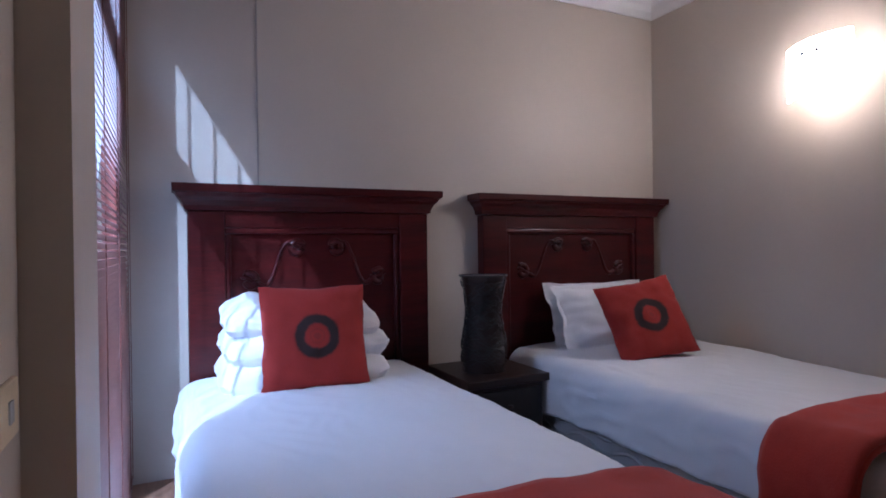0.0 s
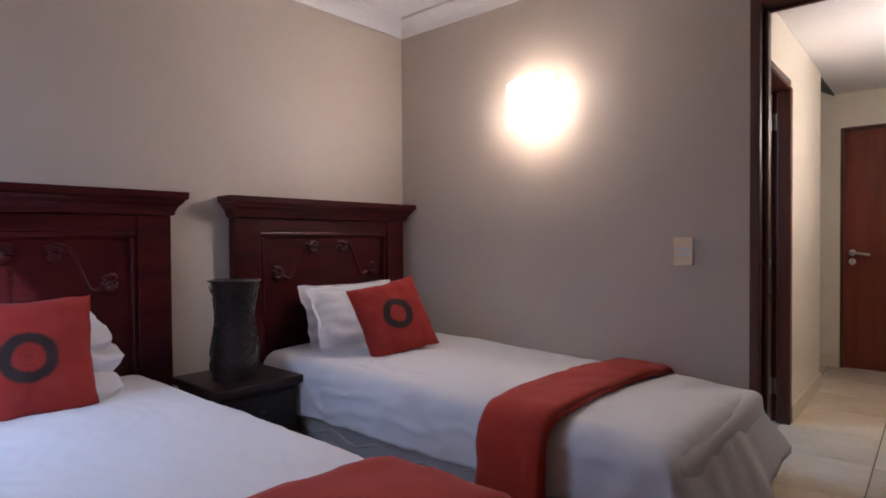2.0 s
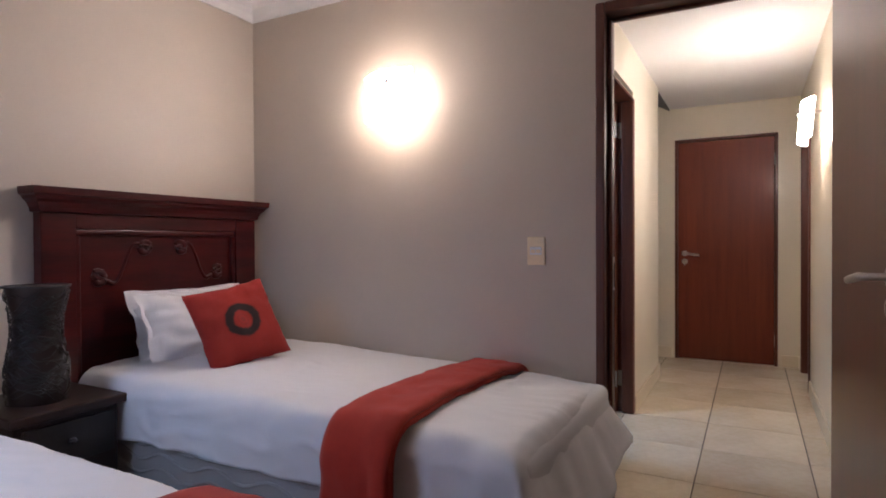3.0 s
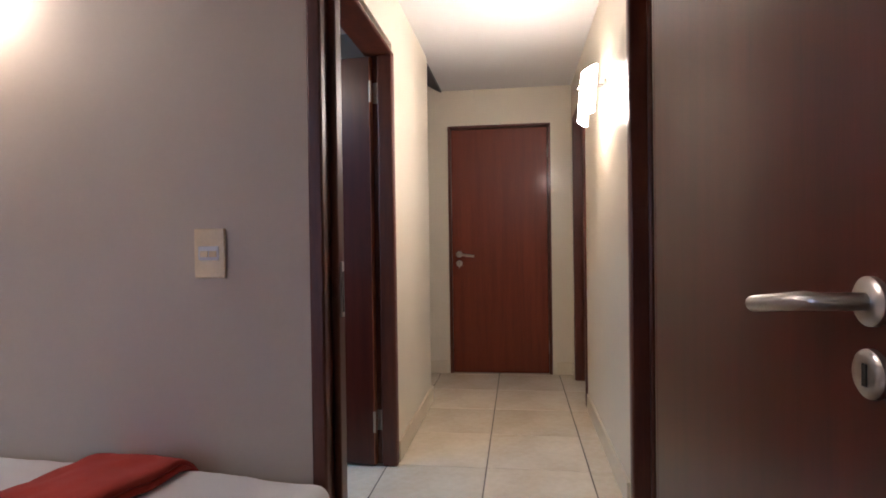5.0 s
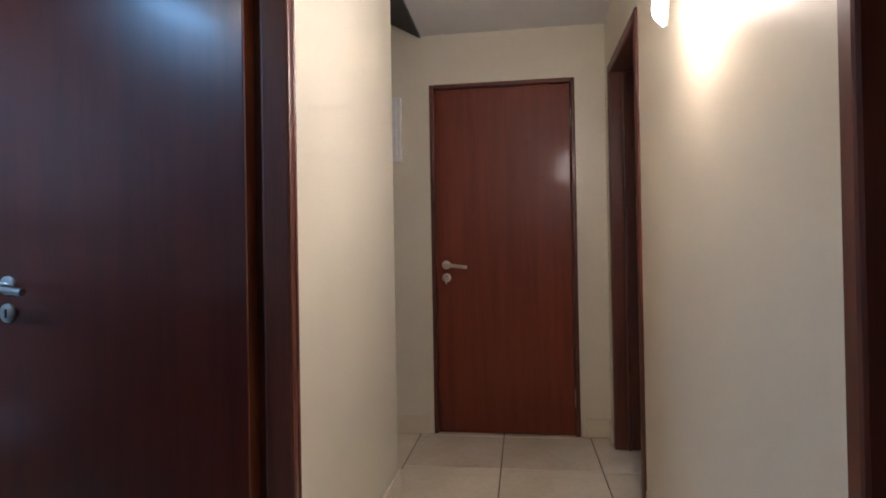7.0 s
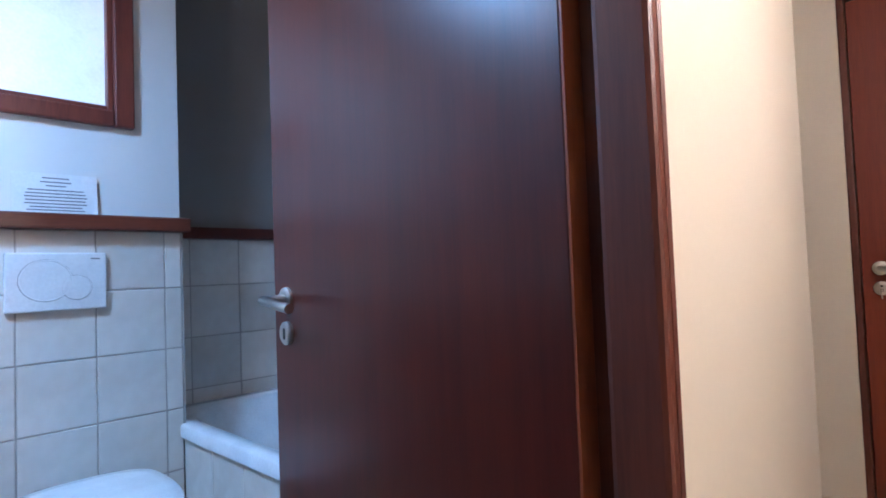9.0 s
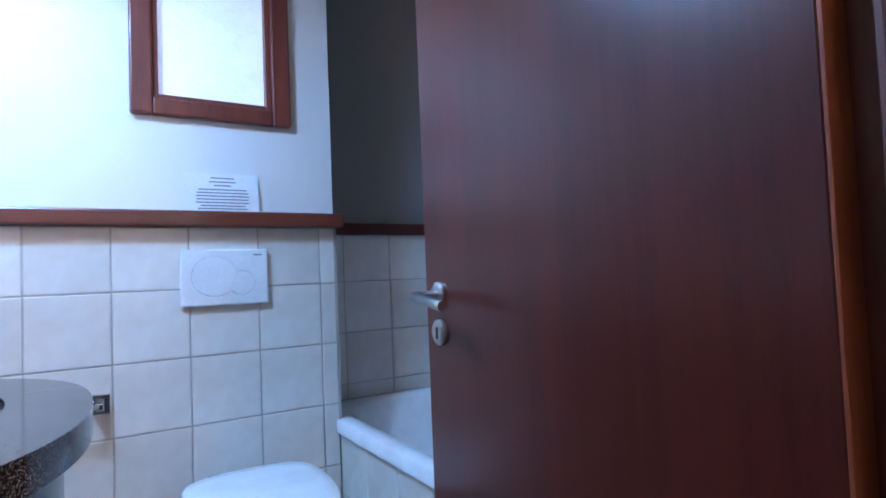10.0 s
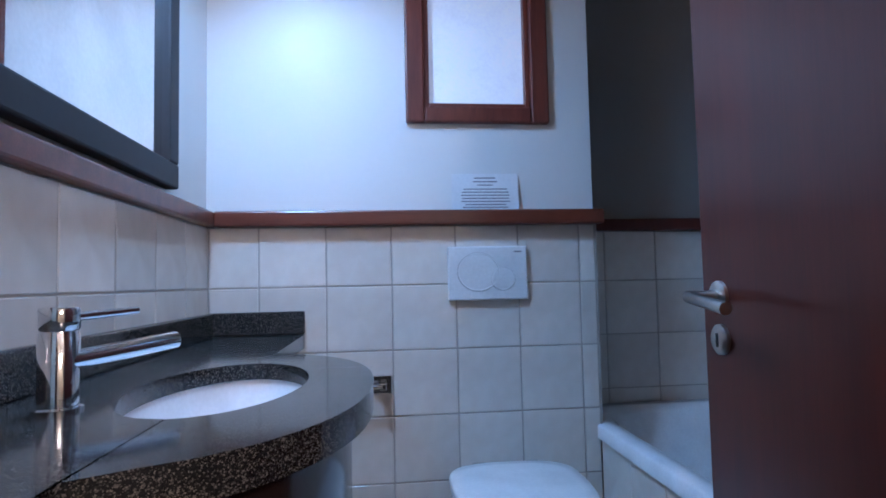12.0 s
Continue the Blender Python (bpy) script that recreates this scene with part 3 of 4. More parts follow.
# ---- beds ----
def headboard(bed, x0, x1):
    """Tall carved headboard between x0 and x1 (posts), crown overhanging; in the bed's own place."""
    yb = 2.685
    cx = (x0 + x1) / 2
    for n, a, b in (("post", x0, x0 + 0.135), ("post", x1 - 0.135, x1)):
        part(n, boxed(a, b, 2.625, yb, 0.0, 1.235, bevel=0.004), MAHOGANY, bed)
    part("top_rail", boxed(x0 + 0.135, x1 - 0.135, 2.63, yb, 1.17, 1.235, bevel=0.003), MAHOGANY, bed)
    panel = part("panel", boxed(x0 + 0.135, x1 - 0.135, 2.655, yb, 0.35, 1.17), MAHOGANY, bed)
    # bead round the panel
    bead = bmesh.new()
    for s in ((x0 + 0.135, x1 - 0.135, 2.634, 2.657, 1.145, 1.17), (x0 + 0.135, x0 + 0.158, 2.634, 2.657, 0.35, 1.145), (x1 - 0.158, x1 - 0.135, 2.634, 2.657, 0.35, 1.145)):
        box(bead, *s, bevel=0.008, segments=3)
    part("panel_bead", bead, MAHOGANY, panel)
    # crown moulding: profile swept round front and ends
    prof = [(0.0, 1.235), (0.012, 1.238), (0.016, 1.255), (0.026, 1.275), (0.04, 1.288), (0.046, 1.300), (0.058, 1.306), (0.060, 1.335), (0.0, 1.337)]
    crown = bmesh.new()
    rows = []
    for d, z in prof:
        rows.append([crown.verts.new(p) for p in ((x0 - d * 0.9, yb, z), (x0 - d * 0.9, 2.625 - d, z), (x1 + d * 0.9, 2.625 - d, z), (x1 + d * 0.9, yb, z))])
    for r0, r1 in zip(rows, rows[1:]):
        for k in range(3):
            crown.faces.new((r0[k], r0[k + 1], r1[k + 1], r1[k]))
        crown.faces.new((r0[3], r0[0], r1[0], r1[3]))
    crown.faces.new(rows[0])
    part("crown", crown, MAHOGANY, bed)
    # carved arch of scrolls
    half = (x1 - x0) / 2 - 0.16
    for s in (-1, 1):
        pts = []
        for k in range(15):        # lower curl
            a = radians(400 - k * 26)
            r = 0.012 + k * 0.0017
            pts.append((cx + s * (half * 0.80 + r * math.cos(a)), 2.656, 0.955 + r * math.sin(a)))
        for k in range(1, 12):     # rising S
            u = k / 12
            pts.append((cx + s * (half * (0.72 - 0.40 * u) - 0.012), 2.656, 0.945 + 0.15 * (u * u * (3 - 2 * u)) - 0.03 * math.sin(u * math.pi * 2)))
        for k in range(15):        # upper curl
            a = radians(170 - k * 27)
            r = 0.036 - k * 0.0018
            pts.append((cx + s * (half * 0.24 - r * math.cos(a) * -1), 2.656, 1.085 + r * math.sin(a)))
        part("carved_scroll", tube(bmesh.new(), pts, [0.012 + 0.005 * math.sin(i / len(pts) * 9) for i in range(len(pts))], 8), MAHOGANY, panel, "carved mahogany scroll", True)
    part("lower_rail", boxed(x0 + 0.135, x1 - 0.135, 2.635, yb, 0.12, 0.35), MAHOGANY, bed)


def duvet_mesh(x0, x1, y0, y1, top, drop_l, drop_r, drop_f, seed, droop=0.0, round_edge=0.10, tilt=0.0):
    """Bed cover: draped over both sides and the foot, with soft creases."""
    nz = Vector((seed, seed * 2.1, 0))

    w, ln = x1 - x0, y1 - y0
    r = round_edge * 0.64

    def place(u, v):
        # cloth coordinates measured on the flat
        sx = -drop_l + u * (w + drop_l + drop_r)
        side_u = min(max(sx / w, 0), 1)
        foot = drop_f[0] + (drop_f[1] - drop_f[0]) * side_u
        flare = 0.35 + drop_f[2] * side_u ** 2
        sy = -foot + v * (ln + foot)
        fx = fy = 0.0
        if sx < r:
            over = r - sx
            arc = r * math.pi / 2
            if over < arc:
                a = over / r
                x, fx = x0 + r - r * math.sin(a), r * (1 - math.cos(a))
            else:
                x, fx = x0 - 0.02 * (over - arc), r + over - arc
        elif sx > w - r:
            over = sx - (w - r)
            arc = r * math.pi / 2
            if over < arc:
                a = over / r
                x, fx = x1 - r + r * math.sin(a), r * (1 - math.cos(a))
            else:
                x, fx = x1 + 0.02 * (over - arc), r + over - arc
        else:
            x = x0 + sx
        if sy < r:
            over = r - sy
            arc = r * math.pi / 2
            if over < arc:
                a = over / r
                y, fy = y0 + r - r * math.sin(a), r * (1 - math.cos(a))
            else:
                y, fy = y0 - flare * (over - arc), r + (over - arc) * math.sqrt(1 - flare * flare)
        else:
            y = y0 + sy
        both = min(fx, fy)
        z = top - max(fx, fy) - 0.35 * both
        side = max(fx, fy)
        p = Vector((sx, sy, 0)) + nz
        puff = 0.020 * math.sin(math.pi * min(max((sx) / w, 0), 1)) - droop * max(0, 0.5 - (y - y0)) ** 2 - tilt * side_u * min(1, max(0, 2.2 - y))
        bend = Vector((p.x * 7 + 2 * noise.noise(p * 2), p.y * 4 + p.x * 3, 3))
        crease = 0.005 * noise.noise(p * 3.0) + 0.0015 * noise.noise(p * 8.0) + 0.0025 * (1 - abs(noise.noise(bend))) ** 6 + 0.003 * (1 - abs(noise.noise(bend * 2.3))) ** 6
        ripple = 0.022 * noise.noise(Vector((sy * 9, sx * 2.0, seed))) * min(1, side / 0.1)
        ripple += 0.011 * (1 - abs(noise.noise(Vector((sy * 5 + sx * 6, sx * 9 - sy * 2, seed))))) ** 5 * min(1, fx / 0.08)
        ripf = 0.03 * noise.noise(Vector((sx * 8, sy * 2.0, seed + 9))) * min(1, fy / 0.1)
        return (x - ripple * (1 if sx < w / 2 else -1), y - ripf, z + puff + crease)

    return sheet(110, 150, place)


def solid(ob, thickness):
    m = ob.modifiers.new("thickness", "SOLIDIFY")
    m.thickness, m.offset = thickness, 0
    return ob


def bed(name, x0, x1, hx0, hx1, top, seed, label, drop_r, drop_l=0.17, foot=(0.2, 0.2, 0.0), foot_y=0.60, tilt=0.0):
    b = empty(name, ((x0 + x1) / 2, 1.6, 0), label, "bed", "twin beds")
    off = Vector(b.location)

    def mine(n, bm, mat, lab="", smooth=False):
        bmesh.ops.translate(bm, vec=-off, verts=bm.verts)
        return part(n, bm, mat, b, lab, smooth)

    before = set(scene.objects)
    headboard(b, hx0, hx1)
    for o in set(scene.objects) - before:
        o.data.transform(Matrix.Translation(-off))
    # quilted base with wavy stitching
    base = bmesh.new()
    box(base, x0 + 0.03, x1 - 0.03, 0.66, 2.62, 0.07, 0.36, bevel=0.02)
    mine("base", base, QUILT, "grey quilted bed base")
    for side, xs in ((-1, x0 + 0.03), (1, x1 - 0.03)):
        for row in range(5):
            if (side > 0 and x1 > 2):
                continue
            z = 0.12 + row * 0.055
            pts = [(xs + side * 0.001, 0.69 + k * 0.04, z + 0.018 * math.sin(k * 0.9 + row * 0.3)) for k in range(48)]
            mine("stitching", tube(bmesh.new(), pts, 0.007, 6), QUILT, "", True)
    mine("mattress", boxed(x0 + 0.02, x1 - 0.02, 0.65, 2.62, 0.36, top - 0.045, bevel=0.04, segments=4), LINEN, "white mattress", True)
    for px in (x0 + 0.1, x1 - 0.1):
        for py in (0.75, 2.5):
            mine("leg", boxed(px - 0.03, px + 0.03, py - 0.03, py + 0.03, 0, 0.07, bevel=0.005), BLACKWOOD)
    d = mesh_thing("duvet", duvet_mesh(x0, x1, foot_y, 2.60, top, drop_l, drop_r, foot, seed, droop=0.12, tilt=tilt), LINEN, "crumpled white cotton duvet spread over the bed", "duvet", smooth=True)
    solid(d, 0.012)
    return b


bed("bed", -0.10, 0.835, -0.065, 0.94, 0.575, 3.0, "single bed with tall carved mahogany headboard by the window", 0.17)
bed("bed", 1.365, 2.375, 1.235, 2.345, 0.575, 8.0, "single bed with tall carved mahogany headboard by the wall", 0.06, 0.20, (0.40, 0.18, 0.32), 0.665, 0.035)


def throw(x0, x1, y0, y1, top, left_drop, right_drop, skew, seed, label, tilt=0.0):
    """A folded throw laid across a bed and hanging at the open side, with a fringe."""
    t = empty("throw", ((x0 + x1) / 2, (y0 + y1) / 2, top), label, "throw")
    off = Vector(t.location)
    w = x1 - x0
    r = 0.075
    arc = r * math.pi / 2

    def drape(s):
        if s < r:
            o = r - s
            if o < arc:
                return x0 + r - r * math.sin(o / r), r * (1 - math.cos(o / r))
            return x0 - 0.03 * (o - arc), r + o - arc
        if s > w - r and right_drop:
            o = s - (w - r)
            if o < arc:
                return x1 - r + r * math.sin(o / r), r * (1 - math.cos(o / r))
            return x1 + 0.03 * (o - arc), r + o - arc
        return x0 + s, 0

    def place(u, v, lift=0.0):
        s = -left_drop + u * (w + left_drop + right_drop)
        x, f = drape(s)
        y = y0 + v * (y1 - y0) + skew * (s / w) + 0.012 * noise.noise(Vector((s * 4, v, seed)))
        edge = min(v, 1 - v)
        bulge = 0.014 * min(1, edge / 0.08)
        n = 0.007 * noise.noise(Vector((s * 7, v * 3, seed))) + 0.004 * noise.noise(Vector((s * 20, v * 9, seed)))
        hang = min(1, f / 0.1)
        puff = 0.020 * math.sin(math.pi * min(max(s / w, 0), 1))
        z = top - f + (0.010 + bulge + n + puff) * (1 - hang) + lift * (1 - hang) - tilt * min(max(s / w, 0), 1)
        x = x - (0.016 + bulge + 2 * n + lift) * hang * (1 if s < w / 2 else -1)
        return Vector((x, y, z)) - off

    c = part("cloth", sheet(60, 22, place), THROW, t, "", True)
    solid(c, 0.008)
    c2 = part("upper_fold", sheet(60, 14, lambda u, v: place(0.02 + u * 0.97, 0.02 + v * 0.94, 0.012)), THROW, t, "", True)
    solid(c2, 0.008)
    fr = bmesh.new()
    rr = random.Random(seed)
    for i in range(46):
        p = place(0.0, (i + 0.5) / 46)
        ln = rr.uniform(0.07, 0.10)
        tube(fr, [p, p + Vector((-0.004, rr.uniform(-0.006, 0.006), -ln * 0.5)), p + Vector((0.002, rr.uniform(-0.012, 0.012), -ln))], [0.003, 0.0035, 0.0015], 5)
    part("fringe", fr, THROW, t, "red twisted fringe")
    return t


throw(-0.10, 0.835, 0.80, 1.175, 0.582, 0.2, 0.22, -0.03, 5, "red woollen throw folded across the window bed")
throw(1.305, 2.375, 1.0, 1.25, 0.578, 0.24, 0.03, 0.0, 11, "red woollen throw hanging over the side of the bed", 0.035)


def pillow(name, w, h, thick, mat, label, category, seed, flange=0.0, m=None, group="", round_corner=0.0):
    """A stuffed pillow standing in its own xy plane; corners pointed, cloth creased."""
    bm = bmesh.new()
    n = 26
    grid = {}
    for side in (1, -1):
        for i in range(n + 1):
            for j in range(n + 1):
                u, v = i / n * 2 - 1, j / n * 2 - 1
                rim = i in (0, n) or j in (0, n)
                if rim and (0, i, j) in grid:
                    grid[side, i, j] = grid[0, i, j]
                    continue
                uu, vv = u * (1 + flange), v * (1 + flange)
                body = max(0, 1 - min(1, abs(uu)) ** 2.6) * max(0, 1 - min(1, abs(vv)) ** 2.6)
                z = 0.003 + thick * 0.5 * body ** 0.5
                pinch = 1 - 0.07 * (1 - abs(v)) * abs(u) ** 3
                pinv = 1 - 0.07 * (1 - abs(u)) * abs(v) ** 3
                q = Vector((u * 3 + seed, v * 3, side))
                z += (0.011 * noise.noise(q) + 0.006 * noise.noise(q * 2.7)) * (body ** 0.3)
                wav = 0.008 * noise.noise(Vector((u * 4, v * 4, seed))) * (abs(u) + abs(v)) / 2
                soft = 1 - round_corner * u * u * v * v
                vert = bm.verts.new((u * w / 2 * pinch * soft + wav, v * h / 2 * pinv * soft - wav, side * z + (0.02 * noise.noise(Vector((u * 3.5, v * 3.5, seed + 4))) if flange else 0)))
                grid[side, i, j] = vert
                if rim:
                    grid[0, i, j] = vert
    for side in (1, -1):
        for i in range(n):
            for j in range(n):
                f = (grid[side, i, j], grid[side, i + 1, j], grid[side, i + 1, j + 1], grid[side, i, j + 1])
                bm.faces.new(f if side > 0 else f[::-1])
    ob = mesh_thing(name, bm, mat, label, category, smooth=True)
    if group:
        tagged(ob, group=group)
    ob.matrix_world = m
    return ob


# white pillows lean on the headboards, the red cushions lean on them
pillow("pillow", 0.66, 0.42, 0.20, LINEN, "white cotton pillow lying at the bottom of a stack", "pillow", 1, 0.02, pose(0.325, 2.43, 0.635, 6, 0, 0), "bed pillows", 0.14)
pillow("pillow", 0.65, 0.38, 0.17, LINEN, "white cotton pillow lying in a stack", "pillow", 5, 0.02, pose(0.335, 2.445, 0.735, 9, -1, 2), "bed pillows", 0.14)
pillow("pillow", 0.62, 0.36, 0.15, LINEN, "white cotton pillow lying on top of a stack", "pillow", 7, 0.02, pose(0.325, 2.46, 0.825, 13, 2, -2), "bed pillows", 0.14)
pillow("cushion", 0.378, 0.378, 0.12, CUSHION, "square red cushion with printed dark ring", "cushion", 9, 0, pose(0.335, 2.27, 0.765, 76, 0, -4), "red cushions")
pillow("pillow", 0.66, 0.33, 0.15, LINEN, "white cotton pillow leaning on the headboard", "pillow", 13, 0.12, pose(1.88, 2.545, 0.737, 70, 0, 0), "bed pillows")
pillow("pillow", 0.62, 0.32, 0.15, LINEN, "white cotton pillow in front of another pillow", "pillow", 17, 0.12, pose(1.84, 2.425, 0.725, 62, 3, -3), "bed pillows")
pillow("cushion", 0.37, 0.37, 0.12, CUSHION, "square red cushion tilted against the white pillows", "cushion", 21, 0, pose(1.765, 2.12, 0.752, 62, -9, -14), "red cushions")

# ---- nightstand and lamp ----
ns = empty("nightstand", (1.14, 2.45, 0), "black wooden nightstand between the beds", "nightstand")
part("top", boxed(-0.19, 0.21, -0.19, 0.22, 0.50, 0.535, bevel=0.006), BLACKWOOD, ns)
part("body", boxed(-0.165, 0.185, -0.165, 0.21, 0.22, 0.50, bevel=0.003), BLACKWOOD, ns)
drawer = part("drawer", boxed(-0.145, 0.165, -0.178, -0.164, 0.33, 0.48, bevel=0.004), BLACKWEAVE, ns, "black woven drawer front")
part("knob", lathe(bmesh.new(), [(0.006, 0), (0.014, 0.008), (0.010, 0.018)], (0.01, -0.185, 0.40), 14), BLACKWOOD, drawer, "small black knob")
for x in (-0.145, 0.165):
    for y in (-0.145, 0.19):
        part("leg", boxed(x - 0.02, x + 0.02, y - 0.02, y + 0.02, 0, 0.22, bevel=0.003), BLACKWOOD, ns)

lamp = empty("table_lamp", (1.125, 2.44, 0.535), "black woven hourglass table lamp, switched off", "lamp")
prof = [(0.095, 0.0), (0.102, 0.06), (0.100, 0.13), (0.088, 0.20), (0.080, 0.25), (0.083, 0.31), (0.095, 0.37), (0.105, 0.42)]
inner = lathe(bmesh.new(), [(r - 0.008, z) for r, z in prof], sides=28)
part("body", inner, BLACKWOOD, lamp, "", True)
weave = bmesh.new()
rw = random.Random(3)


def waist(z):
    for (r0, z0), (r1, z1) in zip(prof, prof[1:]):
        if z0 <= z <= z1:
            return r0 + (r1 - r0) * (z - z0) / (z1 - z0)
    return prof[-1][0]


for k in range(170):
    a0, z0, tilt = rw.uniform(0, 6.28), rw.uniform(0.01, 0.40), rw.uniform(-0.10, 0.10)
    pts = []
    for i in range(9):
        z = min(0.418, max(0.003, z0 + tilt * i / 8 + 0.012 * math.sin(i * 1.3 + k)))
        a = a0 + i * 0.22
        r = waist(z) + 0.002 * math.sin(i * 2 + k)
        pts.append((r * math.cos(a), r * math.sin(a), z))
    tube(weave, pts, 0.0019, 4)
tagged(part("woven_shade", weave, BLACKWEAVE, lamp, "shiny black woven cane", True), kind="stuff")
part("rim", tube(bmesh.new(), [(0.105 * math.cos(i * 0.2245), 0.105 * math.sin(i * 0.2245), 0.42) for i in range(29)], 0.004, 6), BLACKWEAVE, lamp, "", True)


# ---- wall lights and switch ----
def sconce(at, turn, label):
    """Wall light: steel bracket, curved tilted opal glass plate. Own -y points into the room."""
    s = empty("wall_light", at, label, "wall light", "", "", turn)
    part("back_plate", boxed(-0.05, 0.05, -0.012, 0.0, -0.035, 0.075, bevel=0.004), STEEL, s, "steel back plate")
    part("arm", tube(bmesh.new(), [(0.0, -0.01, 0.055), (0.0, -0.10, 0.055)], 0.008, 8), STEEL, s, "steel arm", True)
    lean = radians(4)

    def place(u, v):
        x, z = (u - 0.5) * 0.27, (v - 0.5) * 0.23
        y = -0.125 + 0.055 * (2 * u - 1) ** 2 + 0.02 * (v - 0.5)
        return (x * math.cos(lean) - z * math.sin(lean), y, z * math.cos(lean) + x * math.sin(lean))

    g = part("glass_shade", sheet(20, 6, place), SHADE, s, "glowing opal glass plate", True)
    solid(g, 0.006)
    # added sheet, not part of the fitting: stops the plate lighting the wall
    back = part("glow_blocker", sheet(20, 6, lambda u, v: Vector(place(u, v)) + Vector((0, 0.009, 0))), CEIL, s, "added white sheet that keeps the glow off the wall", True)
    solid(back, 0.002)
    for x in (-0.03, 0.03):
        part("clip", boxed(x - 0.008, x + 0.008, -0.138, -0.108, 0.045, 0.062, bevel=0.002), STEEL, g)
    return s


sconce((2.405, 1.705, 1.82), -90, "lit wall light with curved opal glass plate")
sconce((3.98, -0.225, 1.80), 180, "lit wall light with curved opal glass in hall")

sw = empty("light_switch", (2.405, 0.978, 1.066), "ivory plastic light switch on the taupe wall", "switch")
part("plate", boxed(-0.010, 0.0, -0.041, 0.041, -0.062, 0.062, bevel=0.004), PLASTIC, sw)
bezel = part("rocker_bezel", boxed(-0.013, -0.009, -0.026, 0.028, -0.017, 0.018, bevel=0.002), WHITEPLASTIC, sw)
part("rocker", boxed(-0.016, -0.012, 0.002, 0.022, -0.009, 0.006, bevel=0.001), PLASTIC, bezel)
part("rocker", boxed(-0.016, -0.012, -0.021, -0.002, -0.009, 0.006, bevel=0.001), PLASTIC, bezel)
out = empty("wall_socket", (-0.336, 1.17, 0.87), "ivory plastic socket on the taupe wall", "socket")
part("plate", boxed(0.0, 0.009, -0.05, 0.05, -0.04, 0.04, bevel=0.003), PLASTIC, out)
part("rocker", boxed(0.009, 0.012, -0.01, 0.01, -0.015, 0.015, bevel=0.001), WHITEPLASTIC, out)
strike = empty("strike_plate", (2.47, 0.660, 0.97), "steel strike plate in the bedroom door frame", "strike plate")
part("plate", boxed(-0.010, 0.010, -0.002, 0.0025, -0.07, 0.07, bevel=0.0005), STEEL, strike)
part("latch_hole", boxed(-0.007, 0.007, -0.003, -0.0015, -0.058, 0.045), RUBBER, strike)

pb = empty("distribution_box", (5.785, 1.10, 1.79), "white plastic electrical box on the end wall", "electrical box")
part("case", boxed(-0.035, 0.0, -0.15, 0.15, -0.19, 0.19, bevel=0.006), WHITEPLASTIC, pb)
part("cover", boxed(-0.042, -0.035, -0.125, 0.125, -0.16, 0.16, bevel=0.004), WHITEPLASTIC, pb)

# ---- bathroom, drawn in its own plan and then set beside the hall ----
BATH_SHIFT = Vector((-0.155, 0.045, 0))
outside_bathroom = set(scene.objects)
bm = bmesh.new()
box(bm, 2.68, 3.423, 2.468, 2.9, 0, 2.6)
box(bm, 3.423, 3.88, 2.468, 2.9, 0, 1.525)
box(bm, 3.423, 3.88, 2.468, 2.9, 2.16, 2.6)
box(bm, 3.88, 4.022, 2.468, 2.9, 0, 2.6)
setting("wall_bath_north", bm, WHITEWALL, "white painted bathroom wall with a small window")
setting("wall_bath_west", boxed(2.692, 2.814, 0.80, 2.468, 0, 2.6), WHITEWALL, "white painted bathroom wall behind the mirror")
# alcove walls: shade is in their dark grey colour
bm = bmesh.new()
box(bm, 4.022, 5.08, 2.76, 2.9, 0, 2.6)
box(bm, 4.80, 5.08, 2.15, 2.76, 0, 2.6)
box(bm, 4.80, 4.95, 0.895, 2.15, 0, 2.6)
setting("wall_bath_alcove", bm, SHADEDWALL, "bath alcove walls with their shade put into the grey")
setting("ceiling_bathroom", boxed(2.70, 5.07, 0.82, 2.9, 2.46, 2.6), CEIL, "white painted bathroom ceiling")
bw = empty("window_bathroom", (3.6515, 2.48, 1.85), "small reddish wooden bathroom window with frosted glass", "window", "", "structure")
for n, s in (("window_frame", (-0.2305, -0.172, -0.035, 0.05, -0.325, 0.325)), ("window_frame", (0.172, 0.2305, -0.035, 0.05, -0.325, 0.325)),
             ("window_frame", (-0.172, 0.172, -0.035, 0.05, -0.325, -0.275)), ("window_frame", (-0.172, 0.172, -0.035, 0.05, 0.275, 0.325))):
    part(n, boxed(*s, bevel=0.006), WINWOOD, bw)
for n, s in (("sash_bead", (-0.172, -0.155, -0.02, 0.03, -0.275, 0.275)), ("sash_bead", (0.155, 0.172, -0.02, 0.03, -0.275, 0.275)), ("sash_bead", (-0.155, 0.155, -0.02, 0.03, -0.275, -0.26)), ("sash_bead", (-0.155, 0.155, -0.02, 0.03, 0.26, 0.275))):
    part(n, boxed(*s, bevel=0.003), WINWOOD, bw)
# pane glows by itself; nothing lights it from outside
part("pane", boxed(-0.155, 0.155, 0.004, 0.010, -0.26, 0.26), GLOWFROST, bw, "frosted glass pane with its own glow for daylight")

setting("trim_rail_north", boxed(2.845, 4.045, 2.425, 2.468, 1.199, 1.245, bevel=0.006), RAILWOOD, "reddish wooden rail capping the wall tiles")
setting("trim_rail_west", boxed(2.814, 2.845, 0.90, 2.468, 1.199, 1.245, bevel=0.006), RAILWOOD, "reddish wooden rail below the bathroom mirror")
# same rail as the others; the dark veneer stands for alcove shade
setting("trim_rail_alcove", boxed(4.022, 4.79, 2.727, 2.76, 1.199, 1.245, bevel=0.006), DARKDOOR, "wooden rail in the bath alcove, darkened to hold its shade")

notice = empty("notice_sheet", (3.668, 2.453, 1.2455), "white printed notice sheet propped on the rail", "notice")
